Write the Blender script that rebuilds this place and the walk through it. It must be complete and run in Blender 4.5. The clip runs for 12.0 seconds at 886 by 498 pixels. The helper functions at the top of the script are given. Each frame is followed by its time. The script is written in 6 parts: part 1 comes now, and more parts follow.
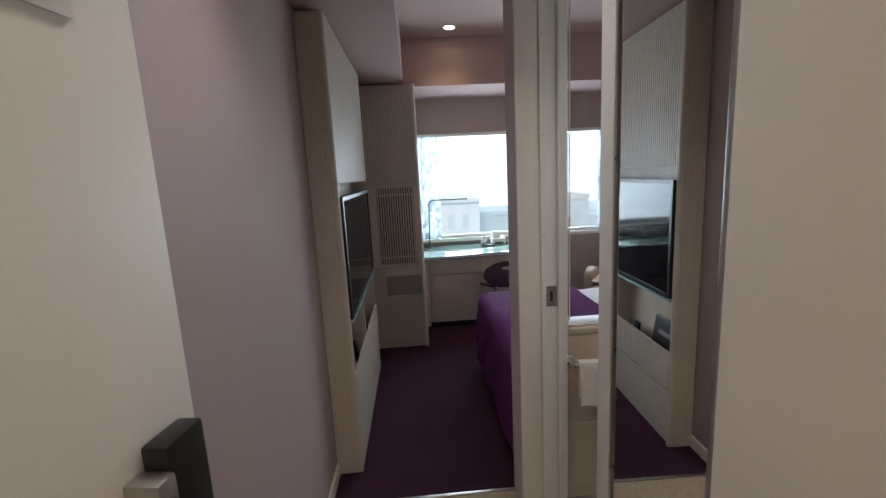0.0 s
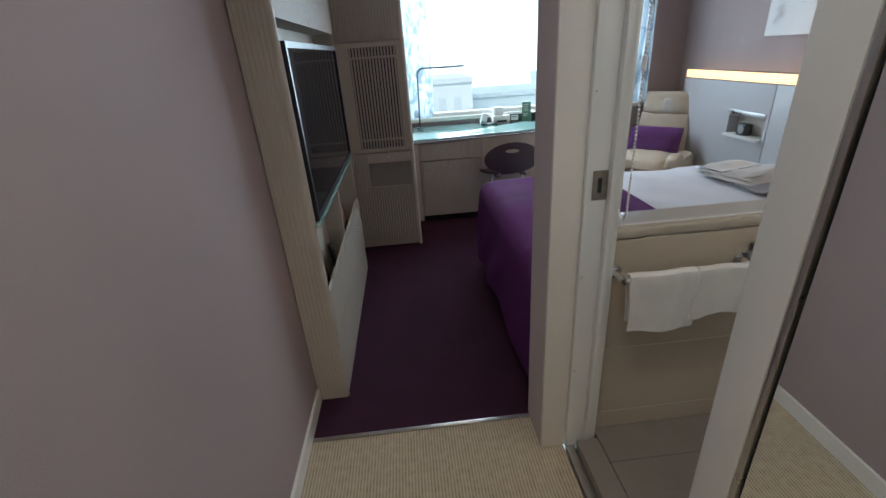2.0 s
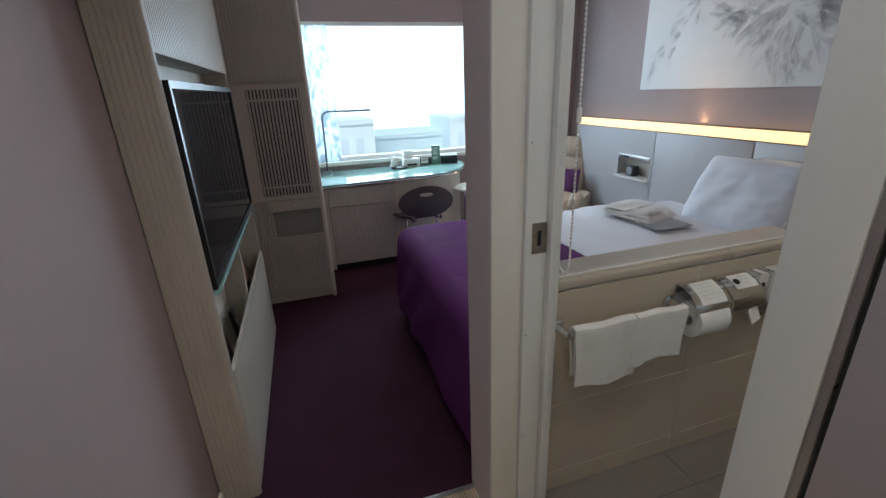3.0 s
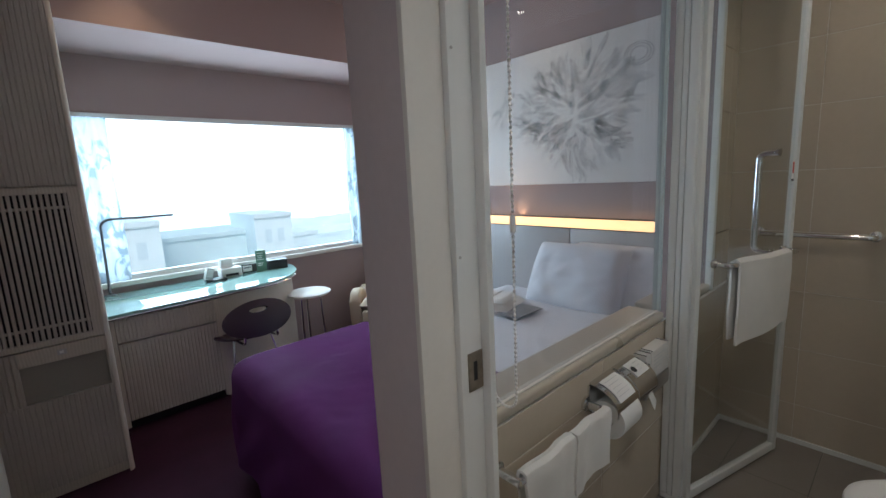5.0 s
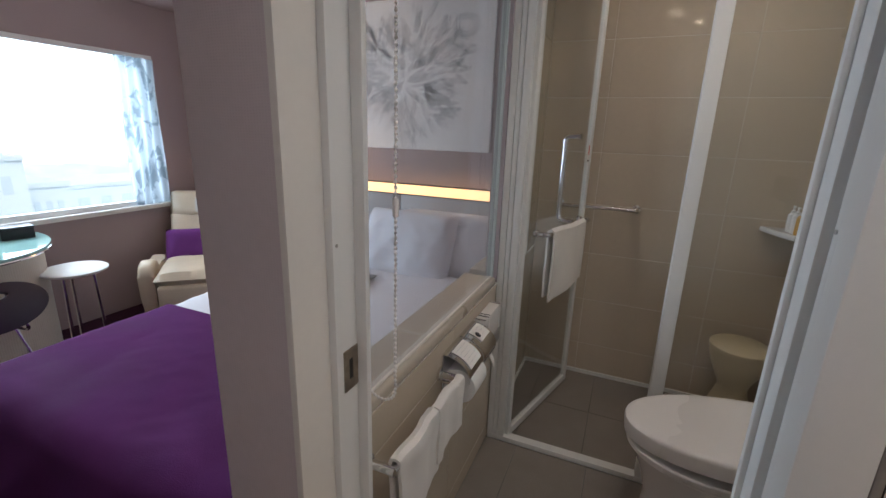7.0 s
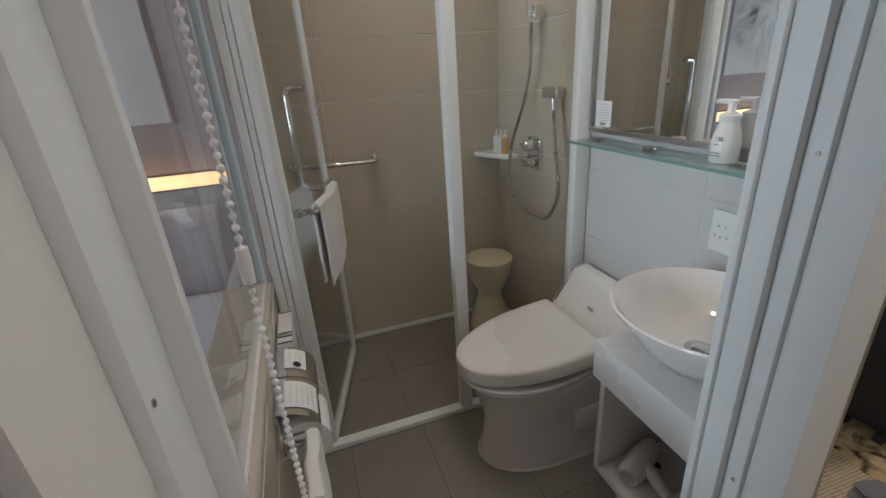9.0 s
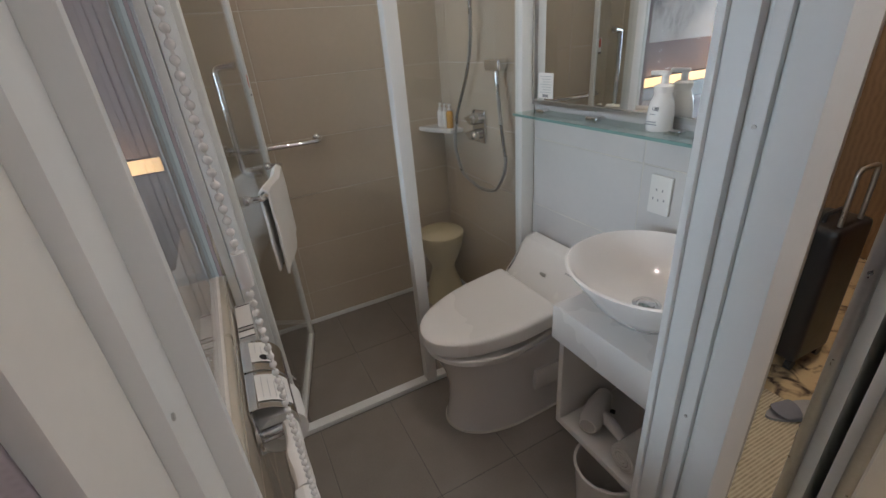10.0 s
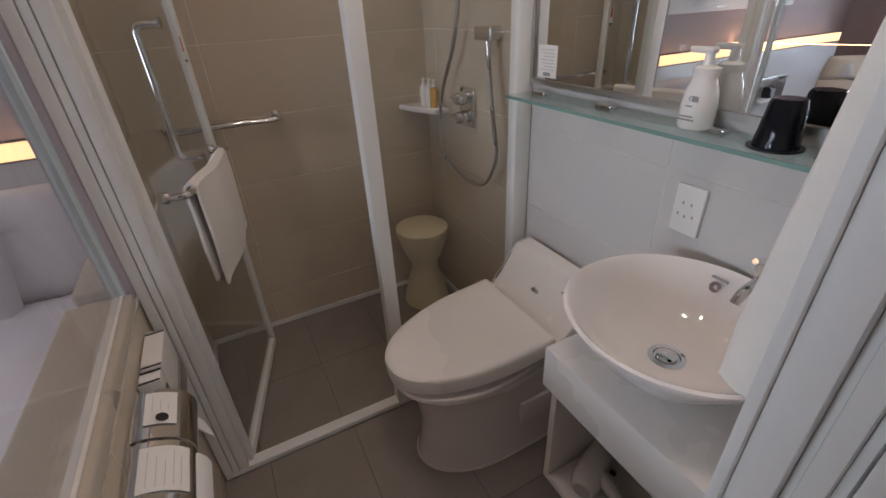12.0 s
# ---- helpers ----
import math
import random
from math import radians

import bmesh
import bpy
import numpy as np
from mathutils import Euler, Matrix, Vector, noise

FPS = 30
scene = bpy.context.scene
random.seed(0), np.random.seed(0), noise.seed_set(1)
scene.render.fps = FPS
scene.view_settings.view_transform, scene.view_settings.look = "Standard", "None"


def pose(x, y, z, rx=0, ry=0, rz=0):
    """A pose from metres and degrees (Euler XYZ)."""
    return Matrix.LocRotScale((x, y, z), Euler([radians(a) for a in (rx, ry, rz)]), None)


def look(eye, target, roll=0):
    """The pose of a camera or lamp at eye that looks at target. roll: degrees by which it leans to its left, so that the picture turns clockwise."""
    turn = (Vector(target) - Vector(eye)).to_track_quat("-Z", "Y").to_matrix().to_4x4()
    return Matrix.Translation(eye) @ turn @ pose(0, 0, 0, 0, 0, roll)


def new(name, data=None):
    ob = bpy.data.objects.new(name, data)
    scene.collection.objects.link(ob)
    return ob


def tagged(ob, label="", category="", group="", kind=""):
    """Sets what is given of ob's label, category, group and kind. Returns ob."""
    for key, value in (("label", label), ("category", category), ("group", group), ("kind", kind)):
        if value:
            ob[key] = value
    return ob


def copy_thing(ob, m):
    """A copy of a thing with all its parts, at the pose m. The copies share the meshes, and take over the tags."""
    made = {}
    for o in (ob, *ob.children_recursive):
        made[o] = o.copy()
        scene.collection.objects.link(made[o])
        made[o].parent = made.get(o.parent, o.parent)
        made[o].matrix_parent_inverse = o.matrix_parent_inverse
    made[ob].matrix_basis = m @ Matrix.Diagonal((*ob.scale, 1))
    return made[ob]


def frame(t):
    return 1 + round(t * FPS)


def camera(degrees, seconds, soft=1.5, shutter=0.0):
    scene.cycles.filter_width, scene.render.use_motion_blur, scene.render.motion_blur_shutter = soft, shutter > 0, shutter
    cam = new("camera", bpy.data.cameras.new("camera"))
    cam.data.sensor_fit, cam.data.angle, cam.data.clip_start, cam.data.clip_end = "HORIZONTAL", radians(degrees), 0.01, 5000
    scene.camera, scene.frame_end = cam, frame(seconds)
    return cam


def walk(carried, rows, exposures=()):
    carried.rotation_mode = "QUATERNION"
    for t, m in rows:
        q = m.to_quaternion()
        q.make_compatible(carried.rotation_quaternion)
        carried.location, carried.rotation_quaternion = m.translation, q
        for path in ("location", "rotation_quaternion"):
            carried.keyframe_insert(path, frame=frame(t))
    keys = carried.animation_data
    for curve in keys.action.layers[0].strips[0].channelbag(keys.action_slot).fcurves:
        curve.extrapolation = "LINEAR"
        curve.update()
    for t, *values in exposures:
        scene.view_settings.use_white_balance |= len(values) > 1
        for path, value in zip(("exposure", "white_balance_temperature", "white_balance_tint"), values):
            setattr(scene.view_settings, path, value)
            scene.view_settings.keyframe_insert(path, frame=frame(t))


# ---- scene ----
cam = camera(91.6, 12.0)
PATH = [
    (0, (0.289, 0.241, 1.474), (0.409, 2.208, 1.134), -2.9),
    (0.5, (0.299, 0.43, 1.401), (0.369, 2.401, 1.067), -2.8),
    (1, (0.329, 0.586, 1.36), (0.345, 2.53, 0.888), -4.5),
    (1.5, (0.333, 0.664, 1.347), (0.352, 2.522, 0.607), -4.7),
    (2, (0.306, 0.773, 1.332), (0.42, 2.588, 0.501), -4.0),
    (2.5, (0.285, 0.848, 1.326), (0.697, 2.658, 0.58), -1.3),
    (2.7, (0.265, 0.881, 1.331), (0.746, 2.678, 0.598), -1.5),
    (4.3, (0.315, 1.142, 1.368), (1.117, 2.942, 1.024), -3.2),
    (4.5, (0.294, 1.167, 1.362), (1.198, 2.922, 1.041), -2.2),
    (5, (0.21, 1.275, 1.373), (1.532, 2.74, 1.046), -2.9),
    (5.5, (0.143, 1.365, 1.372), (1.785, 2.441, 0.992), 0.1),
    (6, (0.151, 1.395, 1.38), (1.948, 2.198, 1.021), 0.8),
    (6.5, (0.16, 1.397, 1.395), (1.909, 2.235, 0.906), 1.8),
    (8.3, (0.435, 1.605, 1.415), (2.326, 1.632, 0.764), -2.6),
    (8.5, (0.453, 1.628, 1.413), (2.324, 1.484, 0.722), -3.1),
    (9, (0.485, 1.732, 1.418), (2.253, 1.172, 0.667), -3.9),
    (9.5, (0.487, 1.76, 1.416), (2.143, 0.992, 0.6), -2.8),
    (10, (0.494, 1.776, 1.439), (2.117, 1.006, 0.56), -4.9),
    (10.5, (0.564, 1.73, 1.451), (2.137, 0.967, 0.48), -6.1),
    (11, (0.659, 1.64, 1.421), (2.216, 0.901, 0.406), -4.6),
    (11.5, (0.721, 1.586, 1.398), (2.277, 0.877, 0.359), -3.1),
    (12, (0.73, 1.582, 1.41), (2.296, 0.82, 0.427), -3.1),
]
EXPOSURES = [
    (0.0, -0.360, 6250, 12),
    (0.5, -0.420, 6400, 18),
    (1.5, -0.300, 6050, 8),
    (2.5, -0.260, 5800, 6),
    (4.5, -0.460, 5800, 8),
    (5.0, -0.400, 5700, 6),
    (6.5, -0.250, 6050, 14),
    (8.5, -0.060, 5850, 8),
    (9.5, -0.040, 5850, 8),
    (11.0, -0.060, 6350, 20),
    (12.0, -0.220, 6350, 20),
]
walk(cam, [(t, look(eye, target, roll)) for t, eye, target, roll in PATH], EXPOSURES)

# ---- world and lights ----
world = bpy.data.worlds.new("overcast_sky")
scene.world = world
world.use_nodes = True
wn = world.node_tree
wn.nodes.clear()
w_out = wn.nodes.new("ShaderNodeOutputWorld")
w_bg = wn.nodes.new("ShaderNodeBackground")
w_sky = wn.nodes.new("ShaderNodeTexSky")
w_sky.sky_type = "NISHITA"
w_sky.sun_disc = False
w_sky.sun_elevation = radians(45)
w_sky.sun_rotation = radians(200)
w_sky.dust_density = 4.0
w_bg.inputs["Strength"].default_value = 0.15
wn.links.new(w_sky.outputs[0], w_bg.inputs[0])
wn.links.new(w_bg.outputs[0], w_out.inputs[0])

sun_data = bpy.data.lights.new("sun", "SUN")
sun_data.energy = 1.5
sun_data.angle = radians(30)
sun_data.color = (1.0, 0.97, 0.93)
sun = new("sun", sun_data)
sun.matrix_world = look((-8, -20, 22), (1, 4, 0))


def area_lamp(name, where, target, sx, sy, watts, colour):
    d = bpy.data.lights.new(name, "AREA")
    d.shape, d.size, d.size_y, d.energy, d.color = "RECTANGLE", sx, sy, watts, colour
    o = new(name, d)
    o.matrix_world = look(where, target)
    return o


def spot_lamp(name, where, watts, colour, degrees=110, target=None):
    d = bpy.data.lights.new(name, "SPOT")
    d.energy, d.color, d.spot_size, d.spot_blend, d.shadow_soft_size = watts, colour, radians(degrees), 0.8, 0.03
    o = new(name, d)
    o.matrix_world = look(where, target or (where[0], where[1] + 0.001, 0))
    return o


WARM = (1.0, 0.66, 0.36)
# sky light that comes in through the window
area_lamp("window_light", (1.32, 5.06, 1.36), (1.32, 3.0, 1.1), 2.3, 1.0, 66, (0.78, 0.91, 1.0))
# recessed downlights of the bedroom, the bathroom and the hall
spot_lamp("downlight_lamp", (0.657, 3.98, 2.64), 14, WARM, 100)
spot_lamp("downlight_lamp", (2.55, 3.98, 2.64), 8, WARM, 100)
spot_lamp("downlight_lamp", (2.55, 3.05, 2.64), 4, WARM, 100)
for bx_, by_, bw_ in ((1.42, 1.28, 7.4), (1.12, 1.10, 7.4), (2.30, 1.45, 2.6), (2.30, 0.95, 2.6)):
    spot_lamp("bath_lamp", (bx_, by_, 2.25), bw_, (1.0, 0.85, 0.72), 140)
# two unseen corridor lamps, added in place of a light carried at the camera
spot_lamp("corridor_fill_lamp", (0.24, 1.20, 2.29), 21, (1.0, 0.95, 0.88), 130)
spot_lamp("corridor_fill_lamp", (0.22, 0.35, 2.29), 6, (1.0, 0.88, 0.72), 120)
spot_lamp("hall_lamp", (0.25, -0.75, 2.39), 60, (1.0, 0.78, 0.55), 150)
# the glowing strip above the headboard shines up the wall
area_lamp("headboard_lamp", (2.85, 3.32, 1.070), (2.87, 3.32, 2.0), 0.05, 2.5, 4.5, (1.0, 0.55, 0.24))


# ---- materials ----
def rgb(c):
    return (c[0], c[1], c[2], 1.0)


def material(name, colour, rough=0.5, metal=0.0, spread=0.06, scale=6.0, fine=120.0, bump=0.05, bump_scale=None, coat=0.0, sheen=0.0, spec=0.5):
    """A plain surface with two scales of variation in tone and a fine relief."""
    m = bpy.data.materials.new(name)
    m.use_nodes = True
    nt = m.node_tree
    b = nt.nodes["Principled BSDF"]
    b.inputs["Roughness"].default_value = rough
    b.inputs["Metallic"].default_value = metal
    b.inputs["Coat Weight"].default_value = coat
    b.inputs["Sheen Weight"].default_value = sheen
    b.inputs["Specular IOR Level"].default_value = spec
    tc = nt.nodes.new("ShaderNodeTexCoord")
    n1 = nt.nodes.new("ShaderNodeTexNoise")
    n1.inputs["Scale"].default_value = scale
    n1.inputs["Detail"].default_value = 4
    n2 = nt.nodes.new("ShaderNodeTexNoise")
    n2.inputs["Scale"].default_value = bump_scale or fine
    n2.inputs["Detail"].default_value = 3
    nt.links.new(tc.outputs["Object"], n1.inputs["Vector"])
    nt.links.new(tc.outputs["Object"], n2.inputs["Vector"])
    add = nt.nodes.new("ShaderNodeMath")
    add.operation = "MULTIPLY_ADD"
    nt.links.new(n2.outputs["Fac"], add.inputs[0])
    add.inputs[1].default_value = 0.5
    nt.links.new(n1.outputs["Fac"], add.inputs[2])
    ramp = nt.nodes.new("ShaderNodeMapRange")
    ramp.inputs["From Min"].default_value, ramp.inputs["From Max"].default_value = 0.45, 1.05
    ramp.inputs["To Min"].default_value, ramp.inputs["To Max"].default_value = 1 - spread, 1 + spread
    nt.links.new(add.outputs[0], ramp.inputs["Value"])
    mul = nt.nodes.new("ShaderNodeVectorMath")
    mul.operation = "SCALE"
    mul.inputs[0].default_value = colour
    nt.links.new(ramp.outputs[0], mul.inputs["Scale"])
    nt.links.new(mul.outputs[0], b.inputs["Base Color"])
    if rough > 0.08:
        rr = nt.nodes.new("ShaderNodeMapRange")
        rr.inputs["From Min"].default_value, rr.inputs["From Max"].default_value = 0.3, 0.7
        rr.inputs["To Min"].default_value, rr.inputs["To Max"].default_value = rough * 0.85, min(1.0, rough * 1.15)
        nt.links.new(n1.outputs["Fac"], rr.inputs["Value"])
        nt.links.new(rr.outputs[0], b.inputs["Roughness"])
    if bump:
        bp = nt.nodes.new("ShaderNodeBump")
        bp.inputs["Strength"].default_value = bump
        bp.inputs["Distance"].default_value = 0.004
        nt.links.new(n2.outputs["Fac"], bp.inputs["Height"])
        nt.links.new(bp.outputs[0], b.inputs["Normal"])
    return m


def striped(name, light, dark, axis, pitch, rough=0.5, wobble=0.0, cross=None, depth=0.5, across=True):
    """Lines with a pitch in metres along one axis of the object, with grain: woven mats and wood grain."""
    m = material(name, light, rough, spread=0.05, scale=3.0, fine=60.0, bump=0.0)
    nt = m.node_tree
    b = nt.nodes["Principled BSDF"]
    old = b.inputs["Base Color"].links[0].from_socket
    tc = nt.nodes.new("ShaderNodeTexCoord")
    sep = nt.nodes.new("ShaderNodeSeparateXYZ")
    nt.links.new(tc.outputs["Object"], sep.inputs[0])
    src = sep.outputs["XYZ".index(axis)]
    if wobble:
        nz = nt.nodes.new("ShaderNodeTexNoise")
        nz.inputs["Scale"].default_value = 9.0
        nt.links.new(tc.outputs["Object"], nz.inputs["Vector"])
        ma = nt.nodes.new("ShaderNodeMath")
        ma.operation = "MULTIPLY_ADD"
        nt.links.new(nz.outputs["Fac"], ma.inputs[0])
        ma.inputs[1].default_value = wobble
        nt.links.new(src, ma.inputs[2])
        src = ma.outputs[0]

    def wave(source, step):
        a = nt.nodes.new("ShaderNodeMath")
        a.operation = "MULTIPLY"
        a.inputs[1].default_value = 2 * math.pi / step
        nt.links.new(source, a.inputs[0])
        s = nt.nodes.new("ShaderNodeMath")
        s.operation = "SINE"
        nt.links.new(a.outputs[0], s.inputs[0])
        r = nt.nodes.new("ShaderNodeMapRange")
        r.inputs["From Min"].default_value = -1.0
        nt.links.new(s.outputs[0], r.inputs["Value"])
        return r.outputs[0]

    f = wave(src, pitch)
    if cross:
        g = wave(sep.outputs["XYZ".index(cross[0])], cross[1])
        mm = nt.nodes.new("ShaderNodeMath")
        mm.operation = "MULTIPLY"
        nt.links.new(f, mm.inputs[0])
        nt.links.new(g, mm.inputs[1])
        f = mm.outputs[0]
    nz2 = nt.nodes.new("ShaderNodeTexNoise")
    nz2.inputs["Scale"].default_value = 40.0
    nt.links.new(tc.outputs["Object"], nz2.inputs["Vector"])
    m2 = nt.nodes.new("ShaderNodeMath")
    m2.operation = "MULTIPLY"
    nt.links.new(f, m2.inputs[0])
    nt.links.new(nz2.outputs["Fac"], m2.inputs[1])
    mix = nt.nodes.new("ShaderNodeMix")
    mix.data_type = "RGBA"
    nt.links.new(m2.outputs[0], mix.inputs["Factor"])
    nt.links.new(old, mix.inputs["A"])
    mix.inputs["B"].default_value = rgb(dark)
    nt.links.new(mix.outputs["Result"], b.inputs["Base Color"])
    if depth:
        bp = nt.nodes.new("ShaderNodeBump")
        bp.inputs["Strength"].default_value = depth
        bp.inputs["Distance"].default_value = 0.002
        nt.links.new(m2.outputs[0], bp.inputs["Height"])
        nt.links.new(bp.outputs[0], b.inputs["Normal"])
    return m


def glass_material(name, tint=(0.975, 0.985, 0.98), gloss=1.0):
    m = bpy.data.materials.new(name)
    m.use_nodes = True
    nt = m.node_tree
    nt.nodes.clear()
    out = nt.nodes.new("ShaderNodeOutputMaterial")
    tr = nt.nodes.new("ShaderNodeBsdfTransparent")
    tr.inputs[0].default_value = rgb(tint)
    gl = nt.nodes.new("ShaderNodeBsdfGlossy")
    gl.inputs["Roughness"].default_value = 0.01
    lw = nt.nodes.new("ShaderNodeLayerWeight")
    lw.inputs["Blend"].default_value = 0.5
    pw = nt.nodes.new("ShaderNodeMath")
    pw.operation = "POWER"
    pw.inputs[1].default_value = 5.0
    nt.links.new(lw.outputs["Facing"], pw.inputs[0])
    k = nt.nodes.new("ShaderNodeMath")
    k.operation = "MULTIPLY_ADD"
    k.inputs[1].default_value = 0.8 * gloss
    k.inputs[2].default_value = 0.035 * gloss
    nt.links.new(pw.outputs[0], k.inputs[0])
    mx = nt.nodes.new("ShaderNodeMixShader")
    nt.links.new(k.outputs[0], mx.inputs[0])
    nt.links.new(tr.outputs[0], mx.inputs[1])
    nt.links.new(gl.outputs[0], mx.inputs[2])
    nt.links.new(mx.outputs[0], out.inputs[0])
    return m


def emitter(name, colour, strength):
    m = bpy.data.materials.new(name)
    m.use_nodes = True
    b = m.node_tree.nodes["Principled BSDF"]
    b.inputs["Base Color"].default_value = rgb(colour)
    b.inputs["Emission Color"].default_value = rgb(colour)
    b.inputs["Emission Strength"].default_value = strength
    return m


WALLPAPER = material("mauve_wallpaper", (0.40, 0.32, 0.315), 0.8, spread=0.05, scale=2.5, fine=300, bump=0.18, bump_scale=420)
# woven mauve, somewhat paler than the walls, lifted further for light on the post
LIT_POST_PAPER = striped("woven_mauve_wallpaper_lit", (0.66, 0.585, 0.595), (0.57, 0.49, 0.505), "Z", 0.004, 0.8, wobble=0.010, cross=("Y", 0.0055), depth=0.2)
CEILING_PAINT = material("mauve_ceiling_paint", (0.40, 0.30, 0.285), 0.85, spread=0.03, bump=0.1, bump_scale=200)
WHITE_PAINT = material("cream_white_paint", (0.80, 0.775, 0.72), 0.5, spread=0.03, scale=4, bump=0.04, bump_scale=80)
WHITE_METAL = material("white_coated_metal", (0.80, 0.81, 0.79), 0.42, spread=0.02, scale=3, bump=0.0)
RIB = material("ribbed_oat_laminate", (0.52, 0.475, 0.41), 0.5, spread=0.06, scale=8, bump=0.15, bump_scale=90)
CABINET = striped("oat_wood_laminate", (0.62, 0.56, 0.47), (0.50, 0.44, 0.35), "X", 0.012, 0.45, wobble=0.02, depth=0.1)
CARPET = material("purple_carpet", (0.052, 0.021, 0.040), 0.95, spread=0.30, scale=5, bump=0.9, bump_scale=420, spec=0.1)
MAT = striped("woven_straw_mat", (0.55, 0.47, 0.34), (0.14, 0.11, 0.07), "X", 0.011, 0.8, wobble=0.004, depth=0.8)
PURPLE = material("purple_bedspread_cloth", (0.128, 0.036, 0.152), 0.92, spread=0.16, scale=4, bump=0.5, bump_scale=350, spec=0.05)
LINEN = material("white_bed_linen", (0.80, 0.81, 0.85), 0.85, spread=0.03, scale=5, bump=0.25, bump_scale=120)
TOWEL = material("white_terry_towel", (0.82, 0.80, 0.76), 0.95, spread=0.04, scale=15, bump=0.4, bump_scale=650, sheen=0.2)
HEADBOARD = material("grey_lacquered_headboard", (0.52, 0.50, 0.49), 0.4, spread=0.03, scale=3, bump=0.03)
WALL_TILE = material("beige_glazed_wall_tile", (0.57, 0.495, 0.39), 0.08, spread=0.04, scale=3, bump=0.02, bump_scale=40)
LEDGE = material("pale_beige_ledge_stone", (0.50, 0.445, 0.36), 0.32, spread=0.05, scale=5, bump=0.03, bump_scale=60)
TEAL_EDGE = material("pale_teal_glass_edge", (0.56, 0.62, 0.605), 0.15, spread=0.05, scale=5, bump=0.0)
WORN_BRASS = material("worn_dull_brass", (0.34, 0.29, 0.23), 0.36, metal=0.9, spread=0.25, scale=40, bump=0.1)
WHITE_TILE = material("off_white_wall_tile", (0.62, 0.60, 0.585), 0.10, spread=0.03, scale=3, bump=0.02, bump_scale=40)
GROUT = material("pale_grout", (0.68, 0.645, 0.58), 0.9, spread=0.1, scale=20, bump=0.3)
DARK_GROUT = material("dark_floor_grout", (0.16, 0.15, 0.14), 0.9, spread=0.2, scale=20, bump=0.3)
FLOOR_TILE = material("grey_stone_floor_tile", (0.25, 0.222, 0.195), 0.35, spread=0.10, scale=7, bump=0.15, bump_scale=150)
CERAMIC = material("white_glazed_ceramic", (0.84, 0.81, 0.79), 0.08, spread=0.015, scale=2, bump=0.0, coat=0.5)
PLASTIC = material("white_plastic", (0.80, 0.78, 0.75), 0.26, spread=0.012, scale=2, bump=0.0)
CHROME = material("chrome", (0.78, 0.78, 0.78), 0.08, metal=1.0, spread=0.02, bump=0.0)
STEEL = material("brushed_steel", (0.55, 0.54, 0.52), 0.32, metal=1.0, spread=0.06, scale=30, bump=0.05)
DARK_METAL = material("dark_bronze_metal", (0.08, 0.07, 0.065), 0.4, metal=0.6, spread=0.1)
BLACK = material("black_plastic", (0.015, 0.015, 0.017), 0.35, spread=0.1)
SCREEN = material("black_glossy_screen", (0.008, 0.009, 0.013), 0.05, spread=0.05, bump=0.0, spec=0.3)
GREEN_GLASS = material("pale_green_back_painted_glass", (0.34, 0.56, 0.52), 0.04, spread=0.02, bump=0.0, coat=0.6)
GLASS = glass_material("clear_glass")
TINTED_GLASS = glass_material("faintly_tinted_glass", (0.88, 0.88, 0.89), 0.9)
EDGE_GREEN = material("green_cut_glass_edge", (0.20, 0.34, 0.31), 0.1, spread=0.03, bump=0.0)
LAMP_STEEL = material("dark_grey_lamp_metal", (0.16, 0.16, 0.17), 0.4, metal=0.7, spread=0.05, bump=0.0)
WINDOW_GLASS = glass_material("window_glass", (0.97, 0.99, 1.0), 0.6)
MIRROR = material("silver_mirror", (0.90, 0.91, 0.90), 0.0, metal=1.0, spread=0.0, bump=0.0)
GLOW = emitter("warm_glowing_strip", (1.0, 0.62, 0.27), 2.6)
LAMP_GLOW = emitter("glowing_lamp_disc", (1.0, 0.78, 0.55), 40.0)
CREAM_LEATHER = material("cream_leather", (0.60, 0.49, 0.35), 0.42, spread=0.07, scale=8, bump=0.25, bump_scale=130)
PAPER = material("white_paper", (0.82, 0.81, 0.78), 0.7, spread=0.03, bump=0.05)
PRINT = material("grey_print", (0.30, 0.30, 0.31), 0.7, spread=0.1, bump=0.0)
FINE_PRINT = material("pale_fine_print", (0.58, 0.58, 0.58), 0.7, spread=0.1, bump=0.0)
CLOTH = material("thin_grey_white_cloth", (0.58, 0.55, 0.50), 0.9, spread=0.06, scale=12, bump=0.2)
DARK_SEAT = material("aubergine_seat_shell", (0.030, 0.014, 0.030), 0.45, spread=0.12, bump=0.15)


